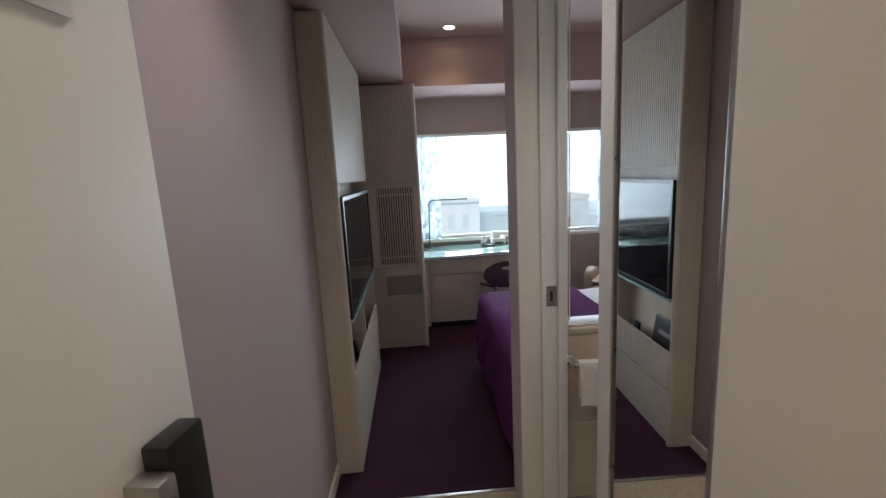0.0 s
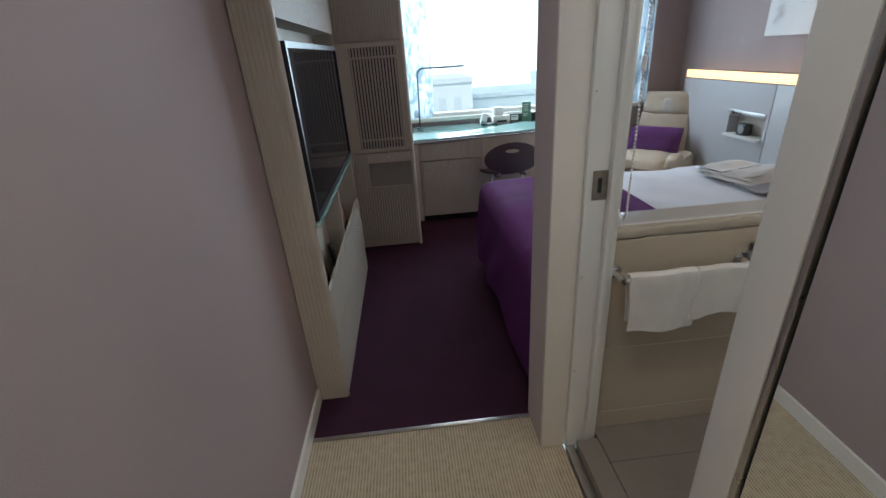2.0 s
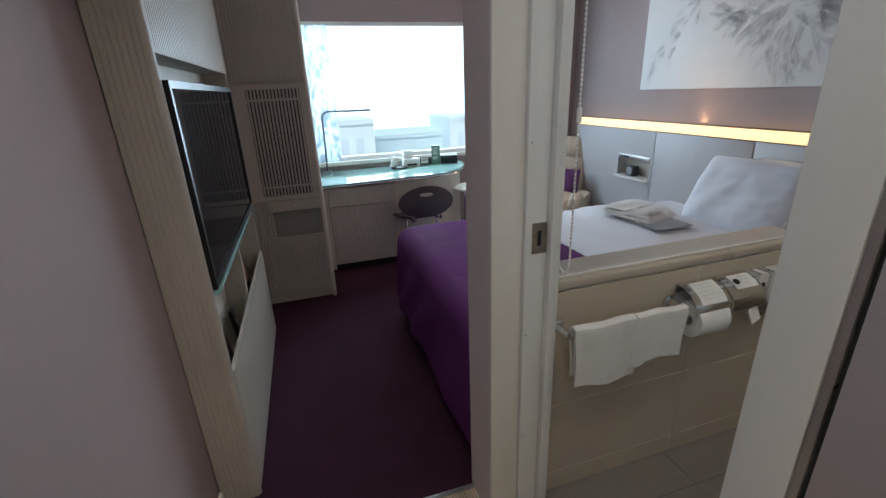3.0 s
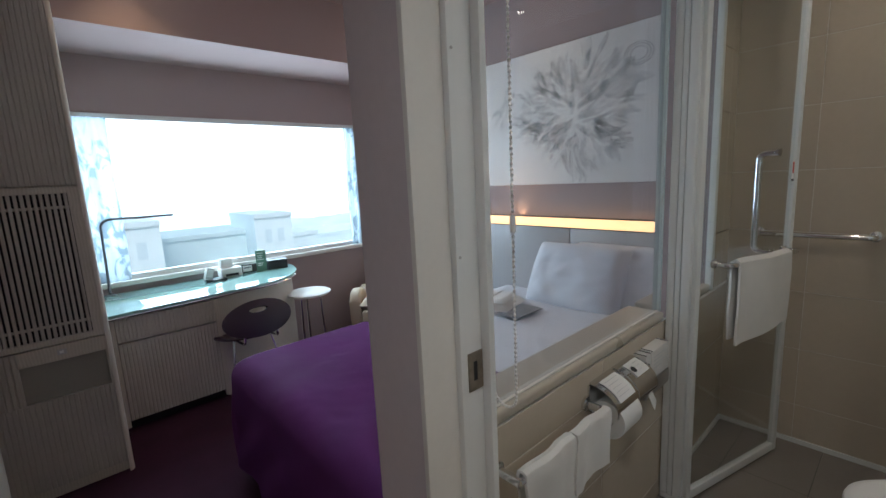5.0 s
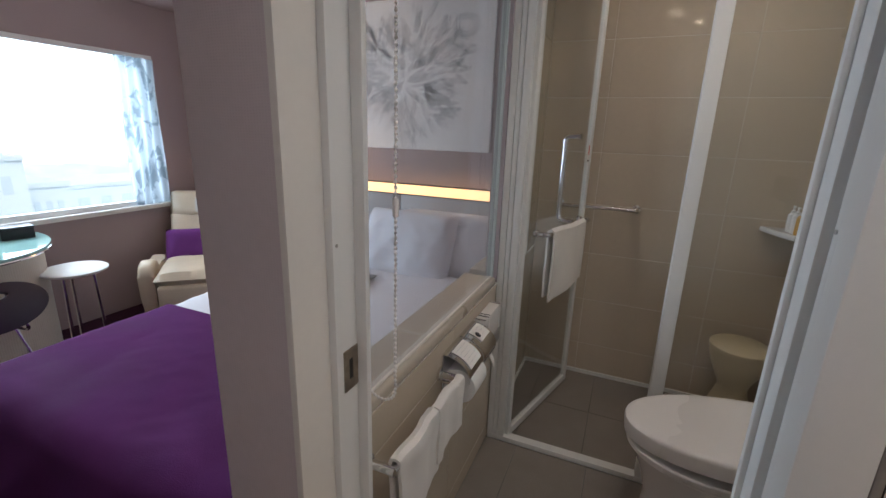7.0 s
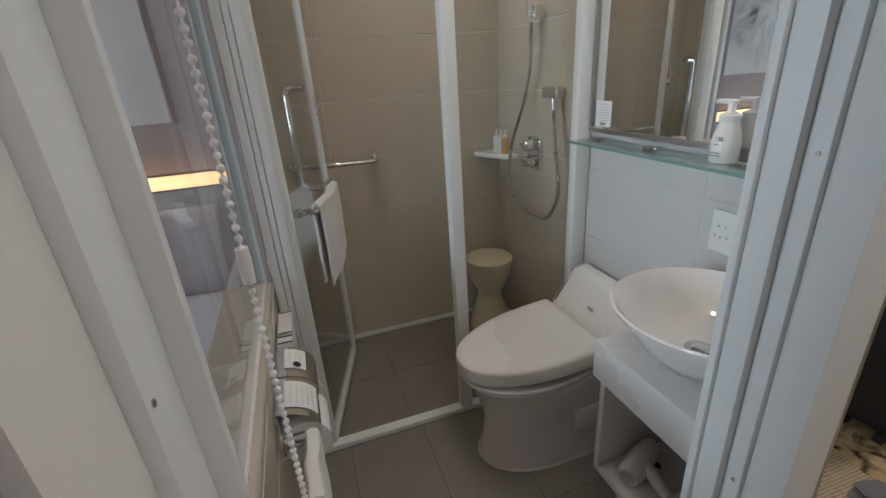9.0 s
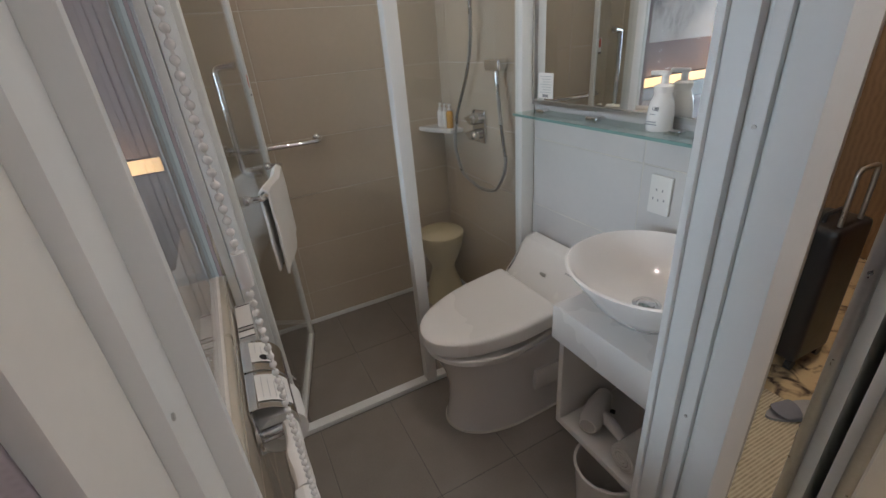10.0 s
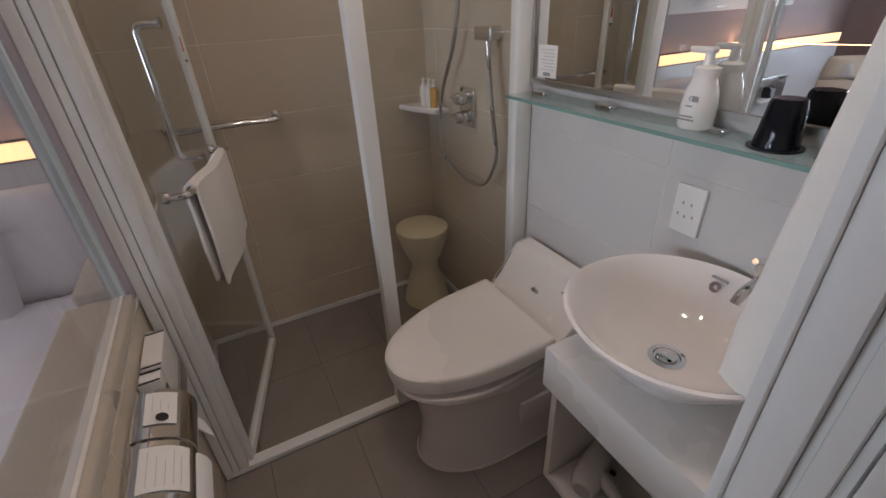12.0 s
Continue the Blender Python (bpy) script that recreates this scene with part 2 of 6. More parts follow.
def patterned(name, ground, mark, scale, low, high, rough, stretch=(1, 1, 1), see_through=0.0):
    """A ground colour with organic dark marks; see_through makes a sheer cloth."""
    m = material(name, ground, rough, spread=0.08, scale=4, bump=0.3, bump_scale=300)
    nt = m.node_tree
    b = nt.nodes["Principled BSDF"]
    old = b.inputs["Base Color"].links[0].from_socket
    tc = nt.nodes.new("ShaderNodeTexCoord")
    mp = nt.nodes.new("ShaderNodeMapping")
    mp.inputs["Scale"].default_value = stretch
    nt.links.new(tc.outputs["Object"], mp.inputs["Vector"])
    nz = nt.nodes.new("ShaderNodeTexNoise")
    nz.inputs["Scale"].default_value = scale
    nz.inputs["Detail"].default_value = 3
    nz.inputs["Distortion"].default_value = 1.2
    nt.links.new(mp.outputs[0], nz.inputs["Vector"])
    r = nt.nodes.new("ShaderNodeMapRange")
    r.inputs["From Min"].default_value, r.inputs["From Max"].default_value = low, high
    nt.links.new(nz.outputs["Fac"], r.inputs["Value"])
    mix = nt.nodes.new("ShaderNodeMix")
    mix.data_type = "RGBA"
    nt.links.new(r.outputs[0], mix.inputs["Factor"])
    nt.links.new(old, mix.inputs["A"])
    mix.inputs["B"].default_value = rgb(mark)
    nt.links.new(mix.outputs["Result"], b.inputs["Base Color"])
    if see_through:
        out = nt.nodes["Material Output"]
        tl = nt.nodes.new("ShaderNodeBsdfTranslucent")
        nt.links.new(mix.outputs["Result"], tl.inputs["Color"])
        tr = nt.nodes.new("ShaderNodeBsdfTransparent")
        m1 = nt.nodes.new("ShaderNodeMixShader")
        m1.inputs[0].default_value = 0.6
        nt.links.new(b.outputs[0], m1.inputs[1])
        nt.links.new(tl.outputs[0], m1.inputs[2])
        m2 = nt.nodes.new("ShaderNodeMixShader")
        m2.inputs[0].default_value = see_through
        nt.links.new(m1.outputs[0], m2.inputs[1])
        nt.links.new(tr.outputs[0], m2.inputs[2])
        nt.links.new(m2.outputs[0], out.inputs[0])
    return m


HALL_VENEER = striped("brown_hall_veneer", (0.27, 0.165, 0.09), (0.17, 0.10, 0.055), "X", 0.03, 0.45, wobble=0.05, depth=0.1)
HALL_CARPET = patterned("gold_hall_carpet", (0.50, 0.38, 0.22), (0.06, 0.04, 0.03), 9.0, 0.54, 0.66, 0.95)
SHEER = patterned("sheer_leaf_print_curtain", (0.66, 0.72, 0.76), (0.36, 0.42, 0.46), 11.0, 0.50, 0.58, 0.8, (1, 1, 0.6), 0.16)
# distance haze is mixed into these base colours: pale, bluish, low in contrast
HAZE_WALL = material("haze_tinted_concrete", (0.84, 0.95, 0.98), 0.8, spread=0.06, scale=0.3, bump=0.0)
HAZE_DARK = material("haze_tinted_grey", (0.62, 0.75, 0.78), 0.8, spread=0.1, scale=0.3, bump=0.0)
HAZE_MID = material("haze_tinted_glazing", (0.72, 0.85, 0.90), 0.6, spread=0.06, scale=0.3, bump=0.0)
STOOL = material("cream_plastic_stool", (0.66, 0.585, 0.39), 0.35, spread=0.04, bump=0.05)
BACKDROP = emitter("bright_overcast_backdrop", (0.84, 0.965, 1.0), 0.98)


# ---- mesh helpers ----
def box_bm(x0, x1, y0, y1, z0, z1, bevel=0.0, segments=2):
    bm = bmesh.new()
    add_box(bm, x0, x1, y0, y1, z0, z1)
    if bevel:
        bmesh.ops.bevel(bm, geom=list(bm.edges), offset=bevel, segments=segments, affect="EDGES", profile=0.6)
    return bm


def add_box(bm, x0, x1, y0, y1, z0, z1):
    v = [bm.verts.new((x, y, z)) for z in (z0, z1) for x, y in ((x0, y0), (x1, y0), (x1, y1), (x0, y1))]
    for q in ((3, 2, 1, 0), (4, 5, 6, 7), (0, 1, 5, 4), (1, 2, 6, 5), (2, 3, 7, 6), (3, 0, 4, 7)):
        bm.faces.new([v[i] for i in q])


def add_tube(bm, points, radius, sides=10, cap=True):
    """A round bar along points; radius is one number or one a point."""
    pts = [Vector(p) for p in points]
    rad = radius if isinstance(radius, (list, tuple)) else [radius] * len(pts)
    rings = []
    up = None
    for i, p in enumerate(pts):
        d = (pts[min(i + 1, len(pts) - 1)] - pts[max(i - 1, 0)]).normalized()
        if up is None:
            up = d.orthogonal().normalized()
        up = (up - d * up.dot(d)).normalized()
        side = d.cross(up)
        rings.append([bm.verts.new(p + (up * math.cos(a) + side * math.sin(a)) * rad[i]) for a in [2 * math.pi * k / sides for k in range(sides)]])
    for a, b in zip(rings, rings[1:]):
        for k in range(sides):
            bm.faces.new((a[k], a[(k + 1) % sides], b[(k + 1) % sides], b[k]))
    if cap:
        bm.faces.new(rings[0][::-1])
        bm.faces.new(rings[-1])


def tube_bm(points, radius, sides=10):
    bm = bmesh.new()
    add_tube(bm, points, radius, sides)
    return bm


def arc(points, r, n=6):
    """Rounds the inner corners of a line of points."""
    pts = [Vector(p) for p in points]
    out = [pts[0]]
    for a, b, c in zip(pts, pts[1:], pts[2:]):
        p, q = b + (a - b).normalized() * r, b + (c - b).normalized() * r
        for k in range(n + 1):
            t = k / n
            out.append(p * (1 - t) ** 2 + b * 2 * t * (1 - t) + q * t * t)
    out.append(pts[-1])
    return out


def lathe_bm(profile, n=40, sx=1.0, sy=1.0):
    """A turned body: profile of (radius, height), round the z axis."""
    bm = bmesh.new()
    rings = []
    for r, z in profile:
        if r < 1e-5:
            rings.append([bm.verts.new((0, 0, z))])
        else:
            rings.append([bm.verts.new((r * sx * math.cos(2 * math.pi * k / n), r * sy * math.sin(2 * math.pi * k / n), z)) for k in range(n)])
    for a, b in zip(rings, rings[1:]):
        for k in range(n):
            j = (k + 1) % n
            if len(a) == 1 and len(b) > 1:
                bm.faces.new((a[0], b[j], b[k]))
            elif len(b) == 1 and len(a) > 1:
                bm.faces.new((a[k], a[j], b[0]))
            elif len(a) > 1:
                bm.faces.new((a[k], a[j], b[j], b[k]))
    return bm


def outline_bm(points, z0, z1, bevel=0.0, segments=2):
    """A flat outline (x, y) with a height."""
    bm = bmesh.new()
    lo = [bm.verts.new((x, y, z0)) for x, y in points]
    hi = [bm.verts.new((x, y, z1)) for x, y in points]
    n = len(points)
    for i in range(n):
        bm.faces.new((lo[i], lo[(i + 1) % n], hi[(i + 1) % n], hi[i]))
    top = bm.faces.new(hi)
    bottom = bm.faces.new(lo[::-1])
    if bevel:
        edges = list(set(top.edges) | set(bottom.edges))
        bmesh.ops.bevel(bm, geom=edges, offset=bevel, segments=segments, affect="EDGES", profile=0.5)
    return bm


def thicken(bm, t):
    """Gives an open sheet a thickness t, behind its faces."""
    bmesh.ops.recalc_face_normals(bm, faces=bm.faces)
    bm.normal_update()
    old_faces, rim = list(bm.faces), [e for e in bm.edges if len(e.link_faces) == 1]
    twin = {v: bm.verts.new(v.co - v.normal * t) for v in list(bm.verts)}
    for f in old_faces:
        bm.faces.new([twin[v] for v in reversed(f.verts)])
    for e in rim:
        a, b = e.verts
        bm.faces.new((a, b, twin[b], twin[a]))
    return bm


def moved(bm, m):
    bmesh.ops.transform(bm, matrix=m, verts=bm.verts)
    return bm


def mesh_of(name, bm, mat, smooth=None):
    bmesh.ops.recalc_face_normals(bm, faces=bm.faces)
    me = bpy.data.meshes.new(name)
    bm.to_mesh(me)
    bm.free()
    if mat:
        me.materials.append(mat)
    if smooth is None or smooth:
        me.shade_smooth()
        me.set_sharp_from_angle(angle=radians(38))
    return me


def part(name, bm, mat, parent=None, label="", smooth=None):
    ob = new(name, mesh_of(name, bm, mat, smooth))
    if parent is not None:
        ob.parent = parent
    return tagged(ob, label)


def thing(name, label, category, where=None, group=""):
    """An empty at the thing's base, under which its parts hang; parts are built in its own frame."""
    ob = new(name)
    ob.empty_display_size = 0.05
    if where is not None:
        ob.matrix_basis = where
    return tagged(ob, label, category, group)


def solid(name, bm, mat, label, category, group=""):
    return tagged(part(name, bm, mat), label, category, group)


def structure(name, bm, mat, label="", category=""):
    ob = part(name, bm, mat, None, label)
    return tagged(ob, label, category, "", "structure")


def boxes_bm(*rows):
    bm = bmesh.new()
    for r in rows:
        add_box(bm, *r)
    return bm


def text_mesh(name, body, size, mat, m, parent, label=""):
    """Lettering as a thin mesh in the xy plane of m."""
    cu = bpy.data.curves.new(name, "FONT")
    cu.body, cu.size, cu.extrude, cu.align_x, cu.align_y = body, size, 0.0004, "CENTER", "CENTER"
    tmp = bpy.data.objects.new(name, cu)
    scene.collection.objects.link(tmp)
    me = bpy.data.meshes.new_from_object(tmp.evaluated_get(bpy.context.evaluated_depsgraph_get()))
    bpy.data.objects.remove(tmp)
    me.materials.append(mat)
    ob = new(name, me)
    ob.parent = parent
    ob.matrix_basis = m
    return tagged(ob, label)



# ---- structure ----
BF = 0.05  # the bathroom's raised floor
XL, XR = -0.18, 0.68  # the corridor's walls
YG = 1.884  # tiled face of the wall under the bathroom's window
YM = 0.68  # wall with the mirror
XS = 2.66  # far wall of the shower
YW = 4.90  # window wall
XH = 2.90  # wall behind the headboard
CEIL = 2.65

structure("floor", boxes_bm((-0.40, 3.10, 2.034, 5.10, -0.1, 0.0)), CARPET, "dark purple cut-pile bedroom carpet", "floor")
structure("corridor_floor", boxes_bm((-0.30, 0.762, 0.03, 2.016, -0.1, 0.0)), MAT, "woven straw-coloured mat flooring of the entrance corridor", "floor")
structure("trim_carpet", box_bm(XL, 0.69, 2.016, 2.034, -0.02, 0.004, 0.0015), STEEL, "thin metal strip at the carpet's edge", "trim")
structure("wall_left", boxes_bm((-0.32, XL, 0.03, 5.10, 0, 2.7)), WALLPAPER, "mauve textured wallpaper wall", "wall")
structure("wall_headboard", boxes_bm((XH, 3.04, 2.02, 5.10, 0, 2.7)), WALLPAPER, "mauve textured wallpaper wall", "wall")
W0, W1, WZ0, WZ1 = 0.12, 2.585, 0.78, 1.895
structure("wall_window", boxes_bm((XL, XH, YW, 5.10, 0, WZ0), (XL, XH, YW, 5.10, WZ1, 2.7), (XL, W0, YW, 5.10, WZ0, WZ1), (W1, XH, YW, 5.10, WZ0, WZ1)), WALLPAPER, "mauve wallpaper wall with a wide window opening", "wall")
structure("ceiling", boxes_bm((0.255, XH, 2.03, 4.235, CEIL, CEIL + 0.1)), CEILING_PAINT, "mauve painted bedroom ceiling", "ceiling")
structure("ceiling_soffit", boxes_bm((XL, 0.255, 2.03, 4.235, 2.205, CEIL + 0.1)), CEILING_PAINT, "dropped mauve soffit above the wall cabinet", "ceiling")
structure("ceiling_beam", boxes_bm((XL, XH, 4.235, YW, 2.25, CEIL + 0.1)), CEILING_PAINT, "mauve ceiling beam above the window", "ceiling")
structure("corridor_ceiling", boxes_bm((XL, 0.90, 0.03, 2.03, 2.30, 2.75)), CEILING_PAINT, "mauve corridor ceiling", "ceiling")
structure("bath_ceiling", boxes_bm((0.90, XS + 0.15, YM - 0.1, 2.03, 2.26, 2.75)), WHITE_PAINT, "white bathroom ceiling", "ceiling")
bath_floor = structure("bath_floor", boxes_bm((0.877, XS + 0.1, YM - 0.1, 1.93, -0.1, BF - 0.0012)), DARK_GROUT, "grey stone tile bathroom floor", "floor")
wall_mirror = structure("wall_bath_mirror", boxes_bm((0.847, XS + 0.15, YM - 0.15, YM - 0.0014, 0, 2.26)), GROUT, "off-white tiled bathroom wall", "wall")
wall_shower = structure("wall_shower", boxes_bm((XS + 0.0014, XS + 0.15, YM - 0.0014, YG + 0.05, 0, 2.26)), GROUT, "beige tiled shower wall", "wall")
wall_half = structure("wall_half", boxes_bm((0.876, XS + 0.15, YG + 0.0014, 2.012, 0, 0.795)), GROUT, "beige tiled half wall under the bathroom's window", "wall")
structure("wall_bedside", boxes_bm((0.876, XH, 2.012, 2.02, 0, 0.795)), WALLPAPER, "mauve wallpaper on the bedroom side of the half wall", "wall")
structure("wall_glass_head", boxes_bm((0.876, XH, YG + 0.008, 2.02, 2.20, 2.7), (1.905, 1.930, YG + 0.008, 1.942, 0.795, 2.20), (2.405, XH, YG + 0.008, 1.942, 0.795, 2.20)), WALLPAPER, "wall above and beside the bathroom's window", "wall")
structure("wall_post", boxes_bm((0.683, 0.875, 1.8845, 2.050, 0, 2.7)), LIT_POST_PAPER, "wallpapered end of the wall between corridor and bathroom, colour lifted for the light on it", "wall")
structure("wall_entrance", boxes_bm((-0.32, -0.17, -0.10, 0.03, 0, 2.4), (0.72, 0.95, -0.10, 0.03, 0, 2.4), (-0.17, 0.72, -0.10, 0.03, 2.08, 2.4)), WALLPAPER, "wall round the entrance doorway", "wall")
structure("hall_floor", boxes_bm((-2.6, 3.4, -1.55, 0.03, -0.1, -0.002)), HALL_CARPET, "gold hall carpet with a dark branch pattern", "floor")
structure("hall_wall", boxes_bm((-2.6, 3.4, -1.7, -1.55, 0, 2.4), (-2.7, -2.6, -1.7, -0.1, 0, 2.4), (3.4, 3.5, -1.7, -0.1, 0, 2.4), (-2.6, -0.32, -0.10, 0.03, 0, 2.4), (0.95, 3.4, -0.10, 0.03, 0, 2.4)), HALL_VENEER, "brown wood-veneered hall wall", "wall")
structure("hall_ceiling", boxes_bm((-2.6, 3.4, -1.7, 0.03, 2.4, 2.5)), WHITE_PAINT, "cream hall ceiling", "ceiling")
structure("wall_pocket_back", boxes_bm((0.815, 0.846, 0.03, 1.079, 0, 2.30)), WHITE_PAINT, "inner lining of the sliding door's pocket", "wall")
structure("baseboard", boxes_bm((XL, XL + 0.012, 0.95, 2.247, 0, 0.062)), WHITE_PAINT, "cream white skirting along the corridor wall", "baseboard")
structure("baseboard_1", boxes_bm((XL, XL + 0.012, 0.04, 0.95, 0, 0.062)), WHITE_PAINT, "cream white skirting behind the open door", "baseboard")


# the white door lining on the end of the post, with its stepped profile
jamb = tagged(new("door_frame_1"), "white coated metal door frame with stepped grooves", "door frame", "", "structure")
for nm, row in (("face", (0.681, 0.768, 1.870, 1.884)), ("step", (0.7685, 0.830, 1.857, 1.884)), ("stop", (0.8305, 0.845, 1.836, 1.884)), ("groove", (0.8455, 0.858, 1.850, 1.884)), ("inner_step", (0.8585, 0.875, 1.860, 1.884))):
    part(nm, box_bm(row[0], row[1], row[2], row[3], 0.0, 2.24, 0.003), WHITE_PAINT if nm == "face" else WHITE_METAL, jamb)
for z in (0.35, 0.70, 1.22, 1.60, 1.95):
    part("screw", moved(lathe_bm([(0, 0), (0.003, 0), (0.003, 0.0015), (0, 0.0015)], 10), pose(0.778, 1.8570, z, 90, 0, 0)), STEEL, jamb)
plate = thing("strike_plate", "brushed steel strike plate in the white door jamb", "strike plate")
part("plate", boxes_bm((0.787, 0.801, 1.8545, 1.857, 0.938, 1.020), (0.813, 0.828, 1.8545, 1.857, 0.938, 1.020), (0.801, 0.813, 1.8545, 1.857, 0.938, 0.958), (0.801, 0.813, 1.8545, 1.857, 1.000, 1.020)), WORN_BRASS, plate)
part("latch_hole", boxes_bm((0.801, 0.813, 1.856, 1.857, 0.958, 1.000)), BLACK, plate)

# frame on the far side of the doorway, between the pocket and the bathroom
jamb2 = tagged(new("door_frame_2"), "white coated metal door frame with grooves and screws", "door frame", "", "structure")
for row in ((0.768, 0.777, 1.08, 1.213), (0.777, 0.796, 1.08, 1.221), (0.796, 0.804, 1.08, 1.216), (0.804, 0.838, 1.08, 1.229), (0.838, 0.850, 1.08, 1.236)):
    part("profile", box_bm(row[0], row[1], row[2], row[3], 0.0, 2.24, 0.003), WHITE_METAL, jamb2)
for z in (0.45, 0.85, 1.317, 1.8):
    part("screw", moved(lathe_bm([(0, 0), (0.0028, 0), (0.0028, 0.0015), (0, 0.0015)], 10), pose(0.787, 1.221, z, -90, 0, 0)), STEEL, jamb2)
structure("door_head", boxes_bm((0.69, 0.876, 1.08, 1.834, 2.24, 2.30)), WHITE_METAL, "white head of the bathroom's door frame", "door frame")
structure("threshold", box_bm(0.766, 0.800, 1.05, 1.856, -0.05, 0.012, 0.004), STEEL, "worn steel threshold strip of the bathroom door", "threshold")
structure("threshold_step", box_bm(0.800, 0.876, 1.05, 1.842, -0.05, BF, 0.004), FLOOR_TILE, "grey stone doorstep of the bathroom", "threshold")

# the sliding door with its mirror
sd = tagged(new("door_1"), "white sliding bathroom door with a full-length mirror, half open", "door", "", "structure")
part("leaf", box_bm(0.736, 0.762, 0.30, 1.160, 0.012, 2.235, 0.003), WHITE_PAINT, sd)
part("leading_stile", box_bm(0.722, 0.765, 1.161, 1.228, 0.012, 2.235, 0.004), WHITE_METAL, sd, "white leading edge of the door")
part("mirror_pane", moved(boxes_bm((-0.006, 0.0, -0.80, 0.0, 0.03, 2.22)), pose(0.7345, 1.147, 0, 0, 0, -0.9)), MIRROR, sd, "full-length mirror pane", smooth=False)
part("mirror_frame", box_bm(0.7235, 0.7355, 1.1510, 1.1605, 0.03, 2.22, 0.002), STEEL, sd, "dull steel edge of the mirror")
part("mirror_seal", boxes_bm((0.7300, 0.7355, 1.1475, 1.1508, 0.03, 2.22)), BLACK, sd)
# the pocket's front panel with a bright metal corner
pk = structure("wall_pocket", boxes_bm((0.655, 0.71, 0.03, 0.722, 0, 2.30)), WHITE_PAINT, "cream white panel in front of the door's pocket", "wall")
part("corner_strip", moved(tube_bm([(0.672, 0.732, 0.0), (0.672, 0.732, 2.3)], 0.014, 14), Matrix.Identity(4)), STEEL, pk, "bright brushed steel corner strip")
hk = thing("cupboard_handle", "small steel handle on the cream pocket panel", "handle")
part("bar", tube_bm(arc([(0.66, 0.50, 0.86), (0.635, 0.50, 0.86), (0.635, 0.60, 0.86), (0.66, 0.60, 0.86)], 0.01), 0.005, 8), STEEL, hk)

# window: frame, sill and pane
win = tagged(new("window_1"), "wide white-framed window onto a misty city", "window", "", "structure")
part("top_rail", box_bm(W0, W1, YW - 0.012, YW + 0.06, WZ1 - 0.035, WZ1, 0.004), WHITE_METAL, win)
part("bottom_rail", box_bm(W0, W1, YW + 0.01, YW + 0.06, WZ0, WZ0 + 0.04, 0.004), WHITE_METAL, win)
part("side_rail", box_bm(W0, W0 + 0.03, YW - 0.01, YW + 0.06, WZ0, WZ1, 0.004), WHITE_METAL, win)
part("side_rail", box_bm(W1 - 0.03, W1, YW - 0.01, YW + 0.06, WZ0, WZ1, 0.004), WHITE_METAL, win)
part("window_sill", box_bm(W0 - 0.02, W1 + 0.03, YW - 0.035, YW + 0.01, WZ0 - 0.03, WZ0 + 0.004, 0.005), WHITE_PAINT, win)
wp = part("pane", boxes_bm((W0 + 0.03, W1 - 0.03, YW + 0.036, YW + 0.042, WZ0 + 0.04, WZ1 - 0.035)), WINDOW_GLASS, win, "clear window pane", smooth=False)
wp.visible_shadow = False

# window of the bathroom onto the bed: ledge, glass and white posts
bw = tagged(new("window_2"), "clear glass window between bathroom and bed", "window", "", "structure")
part("ledge", box_bm(0.877, 1.872, YG + 0.0005, 2.025, 0.796, 0.83, 0.010, 3), LEDGE, bw, "pale stone ledge with a rounded edge")
part("glass_seal", box_bm(0.878, 1.857, 1.899, 1.921, 0.8302, 0.836, 0.002), GROUT, bw, "pale sealant line at the foot of the glass")
sp_pane = part("pane", boxes_bm((1.931, 2.404, 1.906, 1.914, 0.8365, 2.199)), TINTED_GLASS, bw, "clear glass pane beside the shower", smooth=False)
sp_pane.visible_shadow = False
part("ledge", box_bm(1.931, 2.404, YG + 0.0005, 2.025, 0.796, 0.83, 0.010, 3), LEDGE, bw, "pale stone ledge with a rounded edge")
part("frame", box_bm(2.396, 2.428, YG - 0.006, 1.905, 0.80, 2.20, 0.003), WHITE_METAL, bw, "white metal frame")
gp = part("pane", boxes_bm((0.877, 1.858, 1.906, 1.914, 0.8365, 2.20)), TINTED_GLASS, bw, "clear fixed glass pane", smooth=False)
gp.visible_shadow = False
part("glass_post", boxes_bm((1.8585, 1.872, 1.897, 1.923, 0.8305, 2.20)), TEAL_EDGE, bw, "pale teal polished glass edge")


# ---- bedroom things ----
def ribbed_bm(x0, x1, y0, y1, z0, z1, face, pitch=0.019, deep=0.005):
    """A panel whose front (face '+x' or '-y') has upright rounded ribs."""
    bm = bmesh.new()
    along = (y0, y1) if face == "+x" else (x0, x1)
    n = max(2, int(round((along[1] - along[0]) / pitch)))
    step = (along[1] - along[0]) / n
    prof = []
    for i in range(n):
        a = along[0] + i * step
        prof += [(a, deep), (a + step * 0.12, 0.0), (a + step * 0.72, 0.0), (a + step * 0.84, deep)]
    prof.append((along[1], deep))
    pts = []
    for s, d in prof:
        pts.append((x1 - d, s) if face == "+x" else (s, y0 + d))
    if face == "+x":
        pts = pts + [(x0, y1), (x0, y0)]
    else:
        pts = pts + [(x1, y1), (x0, y1)]
    lo = [bm.verts.new((x, y, z0)) for x, y in pts]
    hi = [bm.verts.new((x, y, z1)) for x, y in pts]
    m = len(pts)
    for i in range(m):
        bm.faces.new((lo[i], lo[(i + 1) % m], hi[(i + 1) % m], hi[i]))
    for ring in (lo[::-1], hi):
        f = bm.faces.new(ring)
        bmesh.ops.triangulate(bm, faces=[f])
    return bm


